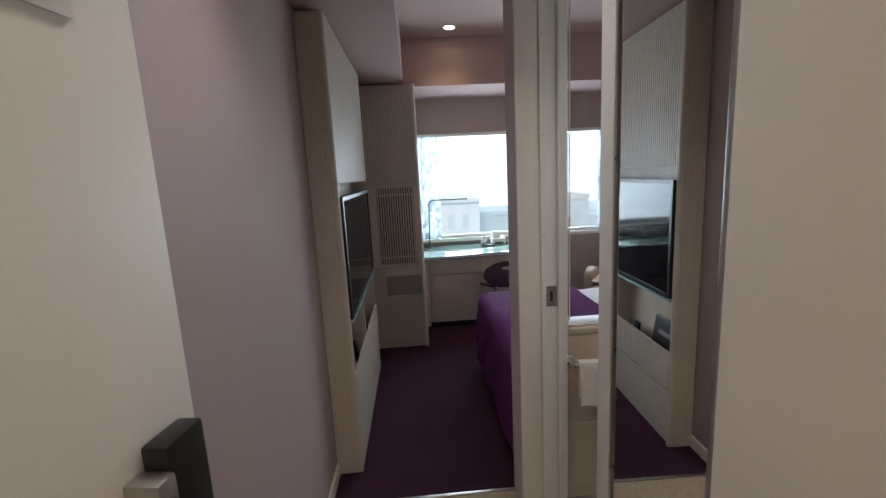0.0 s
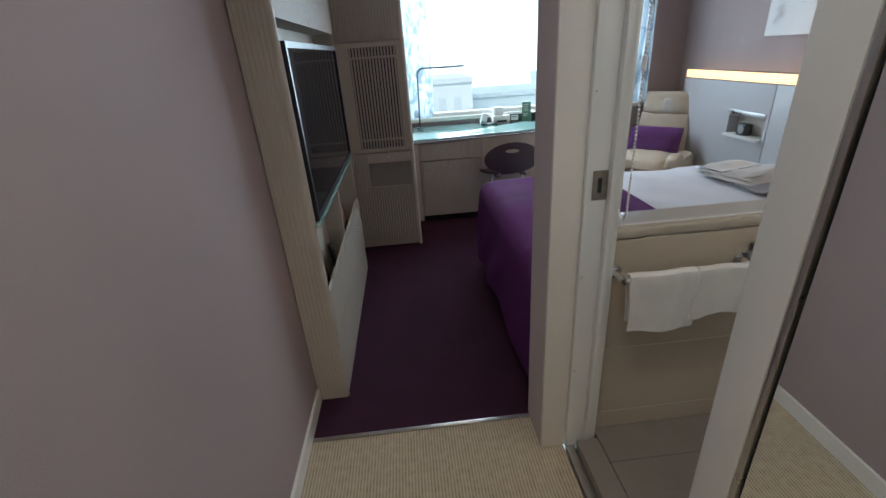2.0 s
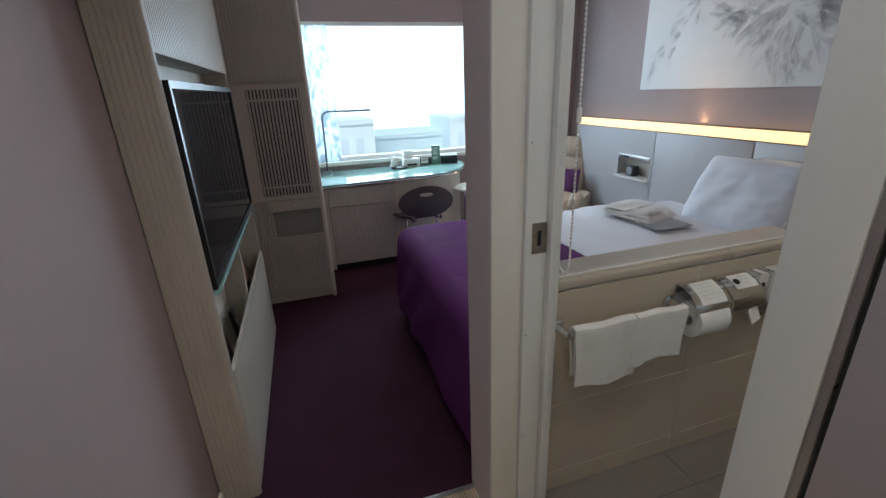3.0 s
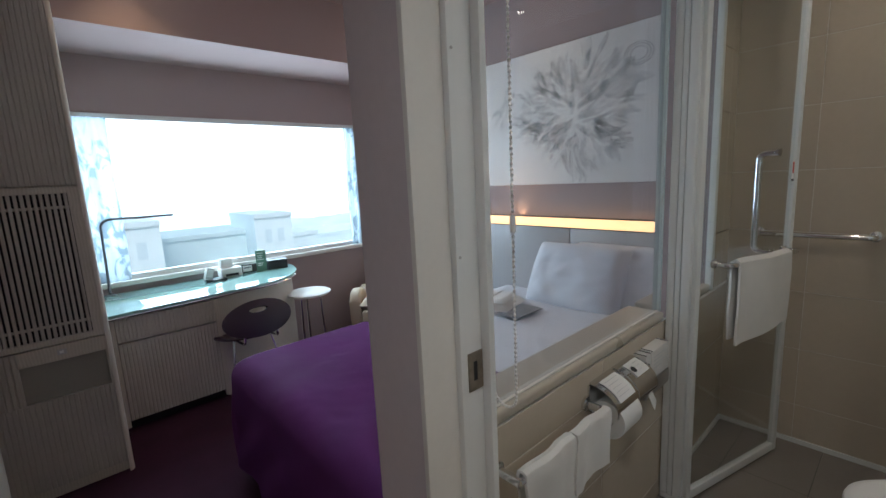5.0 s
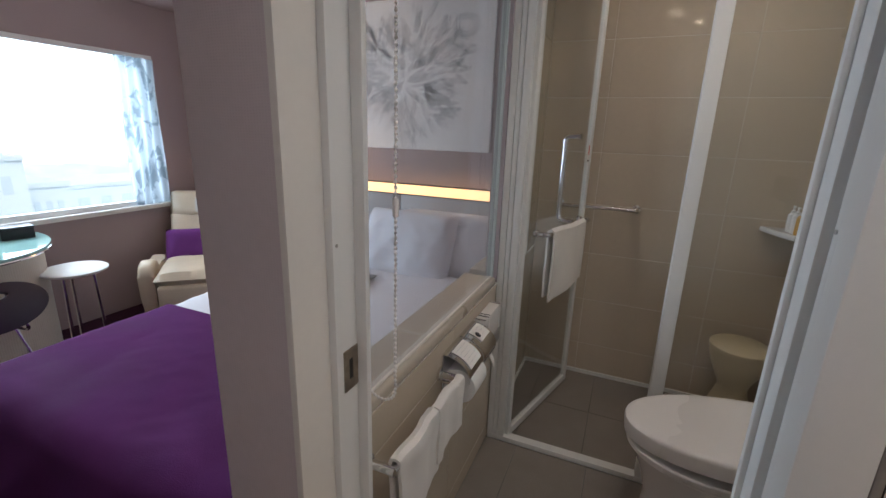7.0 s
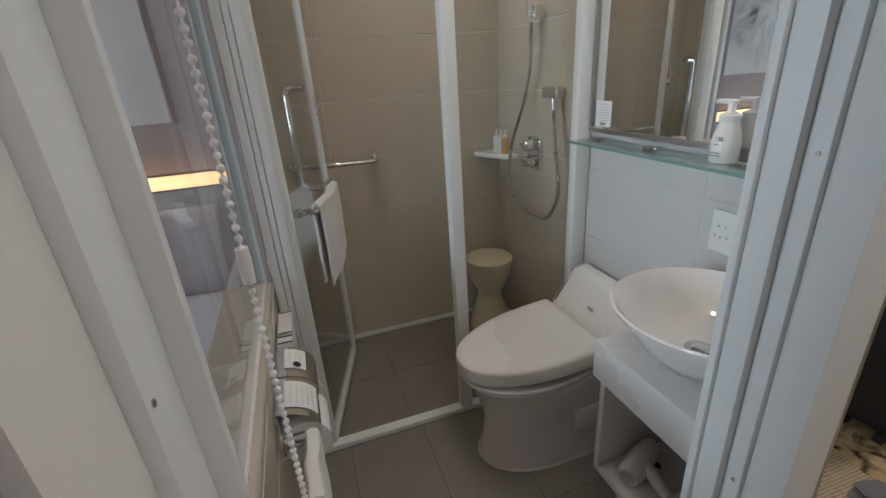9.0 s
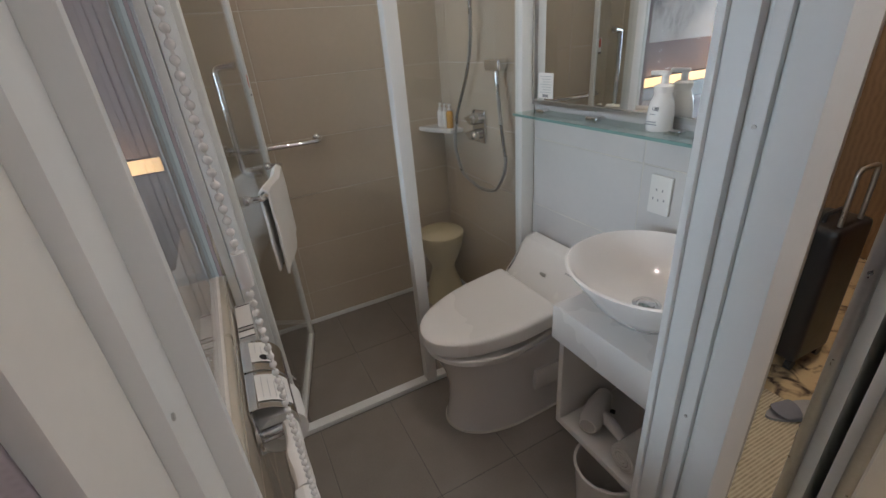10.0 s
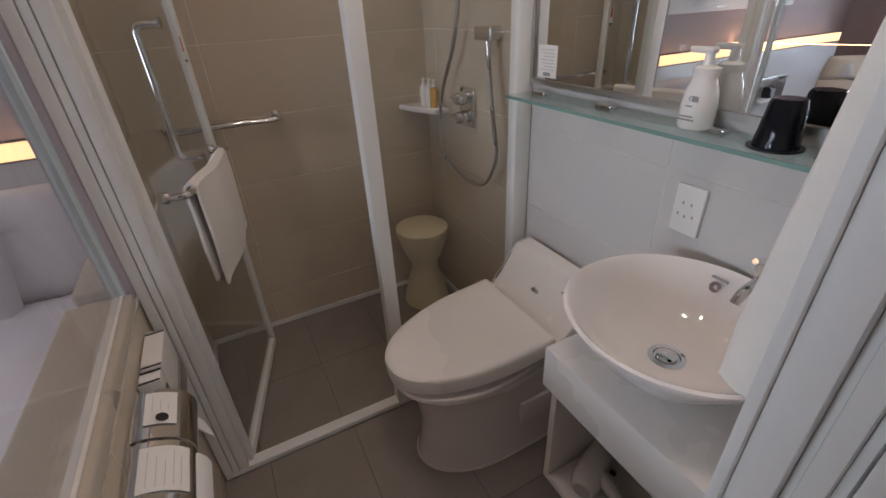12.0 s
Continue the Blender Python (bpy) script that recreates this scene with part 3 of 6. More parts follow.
def folded_cloth_bm(nu, nv, fn, thick=0.006):
    """A sheet of cloth from fn(u, v), with a thickness."""
    bm = bmesh.new()
    g = [[bm.verts.new(fn(i / nu, j / nv)) for j in range(nv + 1)] for i in range(nu + 1)]
    for i in range(nu):
        for j in range(nv):
            bm.faces.new((g[i][j], g[i + 1][j], g[i + 1][j + 1], g[i][j + 1]))
    thicken(bm, thick)
    return bm


def cushion_bm(sx, sy, sz, puff=0.5, n=18, seed=0, crease=0.006):
    """A stuffed cushion or pillow, lying flat, with pinched edges and creases."""
    bm = bmesh.new()
    top, bot = {}, {}
    for i in range(n + 1):
        for j in range(n + 1):
            u, v = 2 * i / n - 1, 2 * j / n - 1
            h = max(0.0, (1 - u ** 4) * (1 - v ** 4)) ** puff
            pinch = 1 - 0.06 * (u * u) * (1 - v * v) - 0.0
            pin2 = 1 - 0.06 * (v * v) * (1 - u * u)
            x, y = u * sx / 2 * pin2, v * sy / 2 * pinch
            w = noise.noise(Vector((x * 9 + seed, y * 9, seed))) * crease * 2 + noise.noise(Vector((x * 22, y * 22 + seed, 3))) * crease
            top[i, j] = bm.verts.new((x, y, h * sz / 2 + w * h))
            if 0 < i < n and 0 < j < n:
                bot[i, j] = bm.verts.new((x, y, -h * sz / 2))
            else:
                bot[i, j] = top[i, j]
    for i in range(n):
        for j in range(n):
            bm.faces.new((top[i, j], top[i + 1, j], top[i + 1, j + 1], top[i, j + 1]))
            q = (bot[i, j], bot[i, j + 1], bot[i + 1, j + 1], bot[i + 1, j])
            if len(set(q)) == 4:
                try:
                    bm.faces.new(q)
                except ValueError:
                    pass
    return bm


# television wall cabinet
tv_cab = thing("television_cabinet", "tall oat-coloured ribbed wall cabinet round a television", "cabinet")
TX, TY0, TY1, TZ = -0.052, 2.243, 3.47, 2.185
bm = ribbed_bm(XL + 0.002, TX - 0.016, TY0, TY0 + 0.022, 0.0, TZ, "-y", 0.016, 0.003)
part("ribbed_end", bm, RIB, tv_cab, "ribbed narrow end of the cabinet")
part("corner_post", outline_bm([(TX - 0.016, TY0 + 0.022), (TX - 0.016, TY0), (TX - 0.008, TY0 + 0.002), (TX - 0.002, TY0 + 0.008), (TX, TY0 + 0.016), (TX, TY0 + 0.022)], 0.0, TZ), RIB, tv_cab)
part("upper_panel", ribbed_bm(XL + 0.002, TX, TY0 + 0.022, TY1, 1.458, TZ, "+x"), RIB, tv_cab, "ribbed upper panel")
part("back_panel", boxes_bm((XL + 0.002, XL + 0.02, TY0 + 0.022, TY1, 0.05, 1.458)), CABINET, tv_cab)
part("far_panel", boxes_bm((XL + 0.02, TX - 0.004, TY1 - 0.02, TY1, 0.0, 1.458)), CABINET, tv_cab)
part("glass_shelf", box_bm(XL + 0.02, TX + 0.016, TY0 + 0.022, TY1 - 0.02, 0.786, 0.798, 0.002), GREEN_GLASS, tv_cab, "green-edged glass shelf")
part("rack_floor", boxes_bm((XL + 0.02, TX - 0.012, TY0 + 0.022, TY1 - 0.02, 0.30, 0.315)), CABINET, tv_cab)
part("divider", boxes_bm((XL + 0.02, TX - 0.02, 2.92, 2.935, 0.315, 0.786)), CABINET, tv_cab)
part("lower_panel", moved(ribbed_bm(-0.012, 0.0, TY0 + 0.026, TY1 - 0.005, 0.0, 0.285, "+x"), pose(TX + 0.002, 0, 0.02)), RIB, tv_cab, "ribbed lower flap")
part("rack_panel", ribbed_bm(TX - 0.010, TX + 0.004, TY0 + 0.026, TY1 - 0.005, 0.312, 0.515, "+x"), RIB, tv_cab, "ribbed magazine rack panel")

tv = thing("television", "black flat television standing proud of the ribbed cabinet", "television")
TVX = -0.040
part("casing", box_bm(-0.115, TVX - 0.016, 2.290, 3.395, 0.815, 1.385, 0.008), BLACK, tv)
part("bezel", boxes_bm((TVX - 0.016, TVX, 2.275, 3.410, 0.802, 0.824), (TVX - 0.016, TVX, 2.275, 3.410, 1.374, 1.394), (TVX - 0.016, TVX, 2.275, 2.294, 0.824, 1.374), (TVX - 0.016, TVX, 3.391, 3.410, 0.824, 1.374)), BLACK, tv)
part("screen", boxes_bm((TVX - 0.016, TVX - 0.005, 2.294, 3.391, 0.824, 1.374)), SCREEN, tv, "dark glossy screen", smooth=False)
part("bracket", boxes_bm((XL + 0.02, -0.115, 2.75, 3.05, 0.95, 1.25)), BLACK, tv)
for z in (0.90, 0.95):
    part("side_button", box_bm(-0.085, -0.070, 2.286, 2.291, z, z + 0.02, 0.002), STEEL, tv)

for nm, y, h, w, mat, tilt, lab in (("menu_folder", 2.45, 0.31, 0.22, BLACK, 9, "black menu folder leaning in the cabinet rack"), ("remote_control", 2.74, 0.20, 0.05, BLACK, 7, "black remote control standing in the cabinet rack"), ("magazine", 3.18, 0.30, 0.21, DARK_SEAT, 9, "dark glossy magazine leaning in the cabinet rack")):
    b = thing(nm, lab, nm.split("_")[-1])
    b.matrix_basis = pose(TX - 0.045, y, 0.318, 0, -tilt, 0)
    part("cover", box_bm(-0.008, 0.008, -w / 2, w / 2, 0, h, 0.002), mat, b)
    if nm == "magazine":
        part("cover_picture", boxes_bm((0.0082, 0.0092, -w * 0.3, w * 0.35, h * 0.45, h * 0.95)), material("orange_print", (0.55, 0.22, 0.12), 0.4), b)
    else:
        part("label_strip", boxes_bm((0.0082, 0.0092, -w * 0.25, w * 0.25, h * 0.7, h * 0.78)), PRINT, b)

# tower cabinet with a grille and a niche
tw = thing("tower_cabinet", "tall oat-coloured ribbed cabinet with a slatted grille door", "cabinet")
QX0, QX1, QY = -0.165, 0.322, 3.82
part("carcass", outline_bm([(QX0, QY + 0.022), (QX1, QY + 0.022), (QX1, 4.88), (QX0, 4.88)], 0.055, 2.19), CABINET, tw)
part("side_post", outline_bm([(QX1, QY), (QX1 + 0.012, QY + 0.004), (QX1 + 0.020, QY + 0.014), (QX1 + 0.022, QY + 0.03), (QX1 + 0.022, 4.88), (QX1, 4.88)], 0.0, 2.195), CABINET, tw, "rounded pale side post")
part("plinth", boxes_bm((QX0, QX1, QY + 0.03, 4.0, 0.0, 0.053)), CABINET, tw)
part("upper_door", ribbed_bm(QX0, QX1 - 0.001, QY, QY + 0.02, 1.424, 2.19, "-y"), RIB, tw, "ribbed upper door")
gd = part("grille_door", boxes_bm((QX0, -0.02, QY, QY + 0.02, 0.725, 1.416), (0.282, QX1 - 0.001, QY, QY + 0.02, 0.725, 1.416), (-0.02, 0.282, QY, QY + 0.02, 1.388, 1.416), (-0.02, 0.282, QY, QY + 0.02, 0.725, 0.748)), CABINET, tw, "door with an upright slatted grille")
part("dark_backing", boxes_bm((-0.02, 0.282, QY + 0.0205, QY + 0.0215, 0.748, 1.388)), BLACK, gd)
part("cross_rail", boxes_bm((-0.02, 0.282, QY + 0.012, QY + 0.018, 0.80, 0.812)), CABINET, gd)
part("cross_rail", boxes_bm((-0.02, 0.282, QY + 0.012, QY + 0.018, 1.322, 1.334)), CABINET, gd)
slat_me = mesh_of("slat", box_bm(-0.0062, 0.0062, -0.005, 0.005, 0, 0.64, 0.0015, 1), RIB)
for k in range(15):
    o = new("slat", slat_me)
    o.parent = gd
    o.location = (-0.0095 + k * 0.0202, QY + 0.006, 0.748)
ld = part("lower_door", ribbed_bm(QX0, QX1 - 0.001, QY, QY + 0.02, 0.06, 0.474, "-y"), RIB, tw, "ribbed lower door under a shallow niche")
part("niche_side", ribbed_bm(QX0, 0.014, QY, QY + 0.02, 0.4745, 0.717, "-y"), RIB, ld)
part("niche_side", boxes_bm((0.314, QX1 - 0.001, QY, QY + 0.02, 0.4745, 0.717)), CABINET, ld)
part("niche_head", boxes_bm((0.0145, 0.3135, QY, QY + 0.02, 0.648, 0.717)), CABINET, ld)
part("niche_back", boxes_bm((0.014, 0.314, QY + 0.0185, QY + 0.0205, 0.474, 0.648)), material("grey_niche_lining", (0.30, 0.28, 0.24), 0.5), ld)
part("cup_sticker", boxes_bm((0.145, 0.178, QY - 0.001, QY, 0.672, 0.696)), HEADBOARD, ld, "small grey cup sign")
part("sign_mark", boxes_bm((0.153, 0.168, QY - 0.0018, QY - 0.001, 0.678, 0.690)), PAPER, ld)

# desk with drawers
dr = thing("drawer_unit", "oat-coloured ribbed drawer unit under the glass desk", "drawers")
part("carcass", boxes_bm((0.346, 0.93, 4.282, 4.86, 0.055, 0.675)), CABINET, dr)
part("side_strip", boxes_bm((0.346, 0.385, 4.262, 4.281, 0.02, 0.675)), CABINET, dr)
part("side_strip", boxes_bm((0.905, 0.93, 4.262, 4.281, 0.02, 0.675)), CABINET, dr)
part("drawer_front", ribbed_bm(0.388, 0.902, 4.256, 4.281, 0.535, 0.672, "-y"), RIB, dr, "ribbed drawer front")
part("cupboard_front", ribbed_bm(0.388, 0.902, 4.256, 4.281, 0.062, 0.527, "-y"), RIB, dr, "ribbed cupboard front")
part("toe_kick", boxes_bm((0.386, 0.904, 4.30, 4.32, 0.0, 0.054)), BLACK, dr, "dark recessed toe kick")


def desk_edge(inset=0.0):
    pts = []
    for k in range(25):
        t = k / 24
        if t < 0.35:
            x = 0.346 + (1.05 - 0.346) * t / 0.35
            y = 4.215 + 0.055 * (t / 0.35)
        else:
            s = (t - 0.35) / 0.65
            a = s * math.pi / 2
            x = 1.05 + 0.61 * math.sin(a)
            y = 4.27 + 0.62 * (1 - math.cos(a)) ** 1.25
        pts.append((x - inset * (0.2 if t < 0.35 else 1.0), min(y + inset, 4.86)))
    return pts


desk = thing("desk", "pale green glass desktop curving along the window", "desk")
front = desk_edge()
part("glass_top", outline_bm([(0.346, 4.875)] + front + [(1.66, 4.875)], 0.698, 0.712, 0.002), GREEN_GLASS, desk, "pale green glass top")
bm = bmesh.new()
add_tube(bm, [(x, y + 0.008, 0.688) for x, y in front], 0.008, 8)
part("edge_rail", bm, CHROME, desk, "bright metal rail under the edge")
part("under_board", outline_bm([(0.346, 4.87)] + [(x - 0.01, min(y + 0.02, 4.86)) for x, y in front] + [(1.64, 4.87)], 0.678, 0.6965), CABINET, desk)
apron = [(x, y) for x, y in desk_edge(0.045) if x > 0.90]
bm = bmesh.new()
lo = [bm.verts.new((x, y, 0.0)) for x, y in apron]
hi = [bm.verts.new((x, y, 0.677)) for x, y in apron]
for i in range(len(apron) - 1):
    bm.faces.new((lo[i], lo[i + 1], hi[i + 1], hi[i]))
thicken(bm, 0.018)
part("curved_panel", bm, CABINET, desk, "curved cream panel down to the floor")

lamp = thing("desk_lamp", "slim grey bent-arm desk lamp on the glass desk", "desk lamp", Matrix.Translation((0.43, 4.815, 0.712)))
part("base", lathe_bm([(0, 0), (0.035, 0), (0.035, 0.006), (0.012, 0.012), (0, 0.012)], 24), LAMP_STEEL, lamp)
part("stem", tube_bm(arc([(0, 0, 0.01), (0.012, 0, 0.50), (0.20, -0.01, 0.50)], 0.06), 0.008, 10), LAMP_STEEL, lamp)
part("lamp_head", box_bm(0.19, 0.42, -0.024, 0.004, 0.490, 0.506, 0.004), LAMP_STEEL, lamp)

ph = thing("telephone", "small pale telephone stand on the glass desk", "telephone", Matrix.Translation((1.02, 4.70, 0.712)))
part("base", box_bm(-0.05, 0.09, -0.045, 0.045, 0, 0.012, 0.004), BLACK, ph)
part("handset", moved(box_bm(-0.028, 0.028, -0.02, 0.02, -0.045, 0.045, 0.012), pose(-0.02, 0, 0.055, 0, 18, 12)), HEADBOARD, ph)
part("screen", moved(box_bm(-0.02, 0.02, -0.024, -0.02, -0.025, 0.03, 0.002), pose(-0.02, 0, 0.058, 0, 18, 12)), PAPER, ph)
tb = thing("tissue_box", "white tissue box with a card holder on the desk", "tissue box", Matrix.Translation((1.165, 4.775, 0.712)))
part("box", box_bm(-0.075, 0.075, -0.05, 0.05, 0, 0.065, 0.006), PAPER, tb)
part("slot", boxes_bm((-0.045, 0.045, -0.0515, -0.05, 0.008, 0.026)), BLACK, tb)
part("tissue", moved(box_bm(-0.045, 0.045, -0.02, 0.02, 0.0, 0.075, 0.01), pose(-0.02, 0.01, 0.064, 4, 0, 5)), PAPER, tb)
cf = thing("card_frame", "small framed card standing on the desk", "card", Matrix.Translation((1.31, 4.79, 0.712)))
cf.matrix_basis = cf.matrix_basis @ pose(0, 0, 0, 0, 0, -12)
part("frame", box_bm(-0.055, 0.055, -0.01, 0.012, 0, 0.065, 0.003), DARK_METAL, cf)
part("card", boxes_bm((-0.045, 0.02, -0.012, -0.0102, 0.010, 0.055)), PAPER, cf)
part("card_stripe", boxes_bm((-0.04, 0.012, -0.0132, -0.0122, 0.034, 0.046)), PRINT, cf)
sg = thing("sign_card", "green folded sign card standing on the desk", "sign", Matrix.Translation((1.405, 4.775, 0.712)) @ pose(0, 0, 0, 0, 0, -20))
part("card", outline_bm([(-0.038, -0.03), (0.038, -0.03), (0.038, -0.026), (0.0, 0.03), (-0.038, -0.026)], 0, 0.165), material("muted_green_card", (0.13, 0.24, 0.17), 0.5), sg)
for k, z in enumerate((0.14, 0.12, 0.105, 0.09, 0.06, 0.045)):
    part("text_bar", boxes_bm((-0.028, 0.02 - 0.006 * (k % 3), -0.0312, -0.0302, z, z + 0.006)), PAPER, sg)
bb = thing("amenity_box", "black lidded amenity box on the desk", "box", Matrix.Translation((1.525, 4.775, 0.712)) @ pose(0, 0, 0, 0, 0, -12))
part("box", box_bm(-0.075, 0.075, -0.055, 0.055, 0, 0.062, 0.004), BLACK, bb)
part("lid", box_bm(-0.078, 0.078, -0.058, 0.058, 0.063, 0.074, 0.004), BLACK, bb)
part("lid_mark", boxes_bm((-0.02, 0.03, -0.01, 0.01, 0.0742, 0.0748)), PRINT, bb)


# chair with an oval slotted back
def oval_shell_bm(w, h, slot_w, slot_h, slot_z, bow, thick):
    bm = bmesh.new()
    n = 40
    rings = []
    for f in (0.0, 0.35, 0.7, 0.93, 1.0):
        ring = []
        for k in range(n):
            a = 2 * math.pi * k / n
            ox, oz = w / 2 * math.cos(a), h / 2 * math.sin(a)
            sx, sz = slot_w / 2 * math.cos(a), slot_z + slot_h / 2 * math.sin(a)
            x, z = sx + (ox - sx) * f, sz + (oz - sz) * f
            y = bow * (1 - (x / (w / 2)) ** 2) + 0.02 * (z / (h / 2)) ** 2
            ring.append(bm.verts.new((x, y, z)))
        rings.append(ring)
    for a, b in zip(rings, rings[1:]):
        for k in range(n):
            bm.faces.new((a[k], a[(k + 1) % n], b[(k + 1) % n], b[k]))
    thicken(bm, thick)
    return bm


ch = thing("desk_chair", "aubergine moulded desk chair with an oval slotted back", "chair", Matrix.Translation((1.10, 4.06, 0)) @ pose(0, 0, 0, 0, 0, 6))
part("backrest", moved(oval_shell_bm(0.45, 0.235, 0.12, 0.035, 0.055, -0.045, 0.022), pose(0, 0.0, 0.545, -16, 0, 0)), DARK_SEAT, ch, "aubergine oval back with a hand slot")
part("seat", moved(lathe_bm([(0, 0.0), (0.17, 0.002), (0.205, 0.012), (0.21, 0.022), (0.20, 0.03), (0.15, 0.022), (0, 0.016)], 36), pose(0, 0.24, 0.40)), DARK_SEAT, ch)
for sx in (-1, 1):
    part("back_support", tube_bm(arc([(sx * 0.10, -0.01, 0.47), (sx * 0.11, -0.02, 0.40), (sx * 0.10, 0.16, 0.392)], 0.03), 0.008, 8), CHROME, ch)
    for sy in (-1, 1):
        part("leg", tube_bm([(sx * 0.12, 0.24 + sy * 0.11, 0.398), (sx * 0.19, 0.24 + sy * 0.20, 0.0)], 0.008, 8), CHROME, ch)

st = thing("side_table", "small round white side table on three chrome legs", "table", Matrix.Translation((1.615, 4.42, 0)))
part("tabletop", lathe_bm([(0, 0.528), (0.150, 0.528), (0.163, 0.535), (0.165, 0.545), (0.158, 0.55), (0, 0.55)], 48), WHITE_PAINT, st)
for k in range(3):
    a = math.radians(80 + 120 * k)
    part("leg", tube_bm([(0.085 * math.cos(a), 0.085 * math.sin(a), 0.53), (0.10 * math.cos(a), 0.10 * math.sin(a), 0.0)], 0.010, 12), CHROME, st)

# armchair
AC = Matrix.Translation((2.43, 4.44, 0)) @ pose(0, 0, 0, 0, 0, -48)
ac = thing("armchair", "cream leather reclining armchair with rounded arms and a head pillow", "armchair", AC)
part("seat", moved(cushion_bm(0.46, 0.54, 0.15, 0.35, 16, 4, 0.004), pose(0, -0.06, 0.345, 3, 0, 0)), CREAM_LEATHER, ac)
part("base", box_bm(-0.22, 0.22, -0.24, 0.24, 0.05, 0.29, 0.03, 3), CREAM_LEATHER, ac)
part("footrest", box_bm(-0.215, 0.215, -0.33, -0.265, 0.06, 0.29, 0.03, 3), CREAM_LEATHER, ac)


def arm_outline():
    """Side view of an arm: low in front, its top rounded and falling to the rear."""
    pts = [(-0.27, 0.06), (-0.29, 0.20), (-0.30, 0.36)]
    for k in range(9):
        a = math.pi * (1 - k / 8)
        pts.append((-0.20 + 0.10 * math.cos(a), 0.375 + 0.085 * math.sin(a)))
    return pts + [(0.06, 0.43), (0.20, 0.38), (0.24, 0.30), (0.24, 0.06)]


for sx in (-1, 1):
    arm = outline_bm([(a, b) for a, b in arm_outline()], -0.05, 0.05, 0.028, 4)
    part("armrest", moved(arm, pose(sx * 0.275, 0, 0) @ Matrix(((0, 0, 1, 0), (1, 0, 0, 0), (0, 1, 0, 0), (0, 0, 0, 1)))), CREAM_LEATHER, ac, "rounded leather arm")
LEAN = pose(0, 0.19, 0.335, -20, 0, 0)
part("back_frame", moved(box_bm(-0.235, 0.235, 0.035, 0.105, -0.08, 0.555, 0.03, 4), LEAN), CREAM_LEATHER, ac)
part("backrest", moved(cushion_bm(0.44, 0.40, 0.13, 0.32, 18, 7, 0.006), LEAN @ pose(0, 0.0, 0.20, 90, 0, 0)), CREAM_LEATHER, ac)
part("headrest", moved(cushion_bm(0.42, 0.22, 0.14, 0.42, 16, 9, 0.008), LEAN @ pose(0, -0.005, 0.465, 90, 0, 0)), CREAM_LEATHER, ac, "cream leather head pillow")
part("pillow_cloth", moved(cushion_bm(0.11, 0.12, 0.02, 0.3, 8, 12, 0.003), LEAN @ pose(0.03, -0.072, 0.44, 90, 0, 12)), CLOTH, ac, "thin pale cover on the head pillow")
part("tag", moved(boxes_bm((0.236, 0.240, 0.03, 0.075, 0.36, 0.44)), LEAN), PAPER, ac)
part("cable", tube_bm(arc([(-0.30, -0.14, 0.43), (-0.335, -0.17, 0.36), (-0.33, -0.20, 0.20), (-0.32, -0.10, 0.06)], 0.04), 0.006, 8), BLACK, ac)
part("controller", moved(box_bm(-0.012, 0.012, -0.025, 0.025, -0.05, 0.05, 0.006), pose(-0.335, -0.18, 0.33, 0, 0, 8)), BLACK, ac, "black hand control on its cable")
tagged(part("lumbar_cushion", moved(cushion_bm(0.44, 0.24, 0.12, 0.4, 14, 2, 0.005), AC @ pose(0, 0.085, 0.497, 66, 0, 0)), PURPLE), "purple cushion on the cream armchair", "cushion")

# bed
bed = thing("bed", "double bed made up with white linen", "bed")
part("bed_base", box_bm(0.80, 2.765, 2.06, 3.36, 0.06, 0.28, 0.02), DARK_SEAT, bed, "dark upholstered bed base")
for x in (0.9, 2.65):
    for y in (2.14, 3.28):
        part("leg", moved(lathe_bm([(0, 0), (0.025, 0), (0.03, 0.06), (0, 0.06)], 12), pose(x, y, 0)), BLACK, bed)
part("mattress", box_bm(0.76, 2.768, 2.04, 3.38, 0.285, 0.535, 0.05, 4), LINEN, bed)
B0, B1, BY0, BY1, BT = 0.716, 1.45, 2.026, 3.408, 0.588


def duvet(u, v):
    """Across the bed v from the wall over the top and down the far side; along it u."""
    x = 1.40 + u * (2.50 - 1.40)
    s = v * 1.62
    w = noise.noise(Vector((x * 5, s * 4, 2))) * 0.010 + noise.noise(Vector((x * 14, s * 11, 5))) * 0.004
    top = 1.34
    if s < top:
        return (x, 2.032 + s, 0.556 + w + 0.012 * math.sin(math.pi * s / top))
    return (x, 2.032 + top + 0.035 + w, 0.556 - (s - top) + w)


tagged(part("duvet", folded_cloth_bm(46, 60, duvet, 0.02), LINEN), "white rumpled duvet spread on the bed", "duvet")


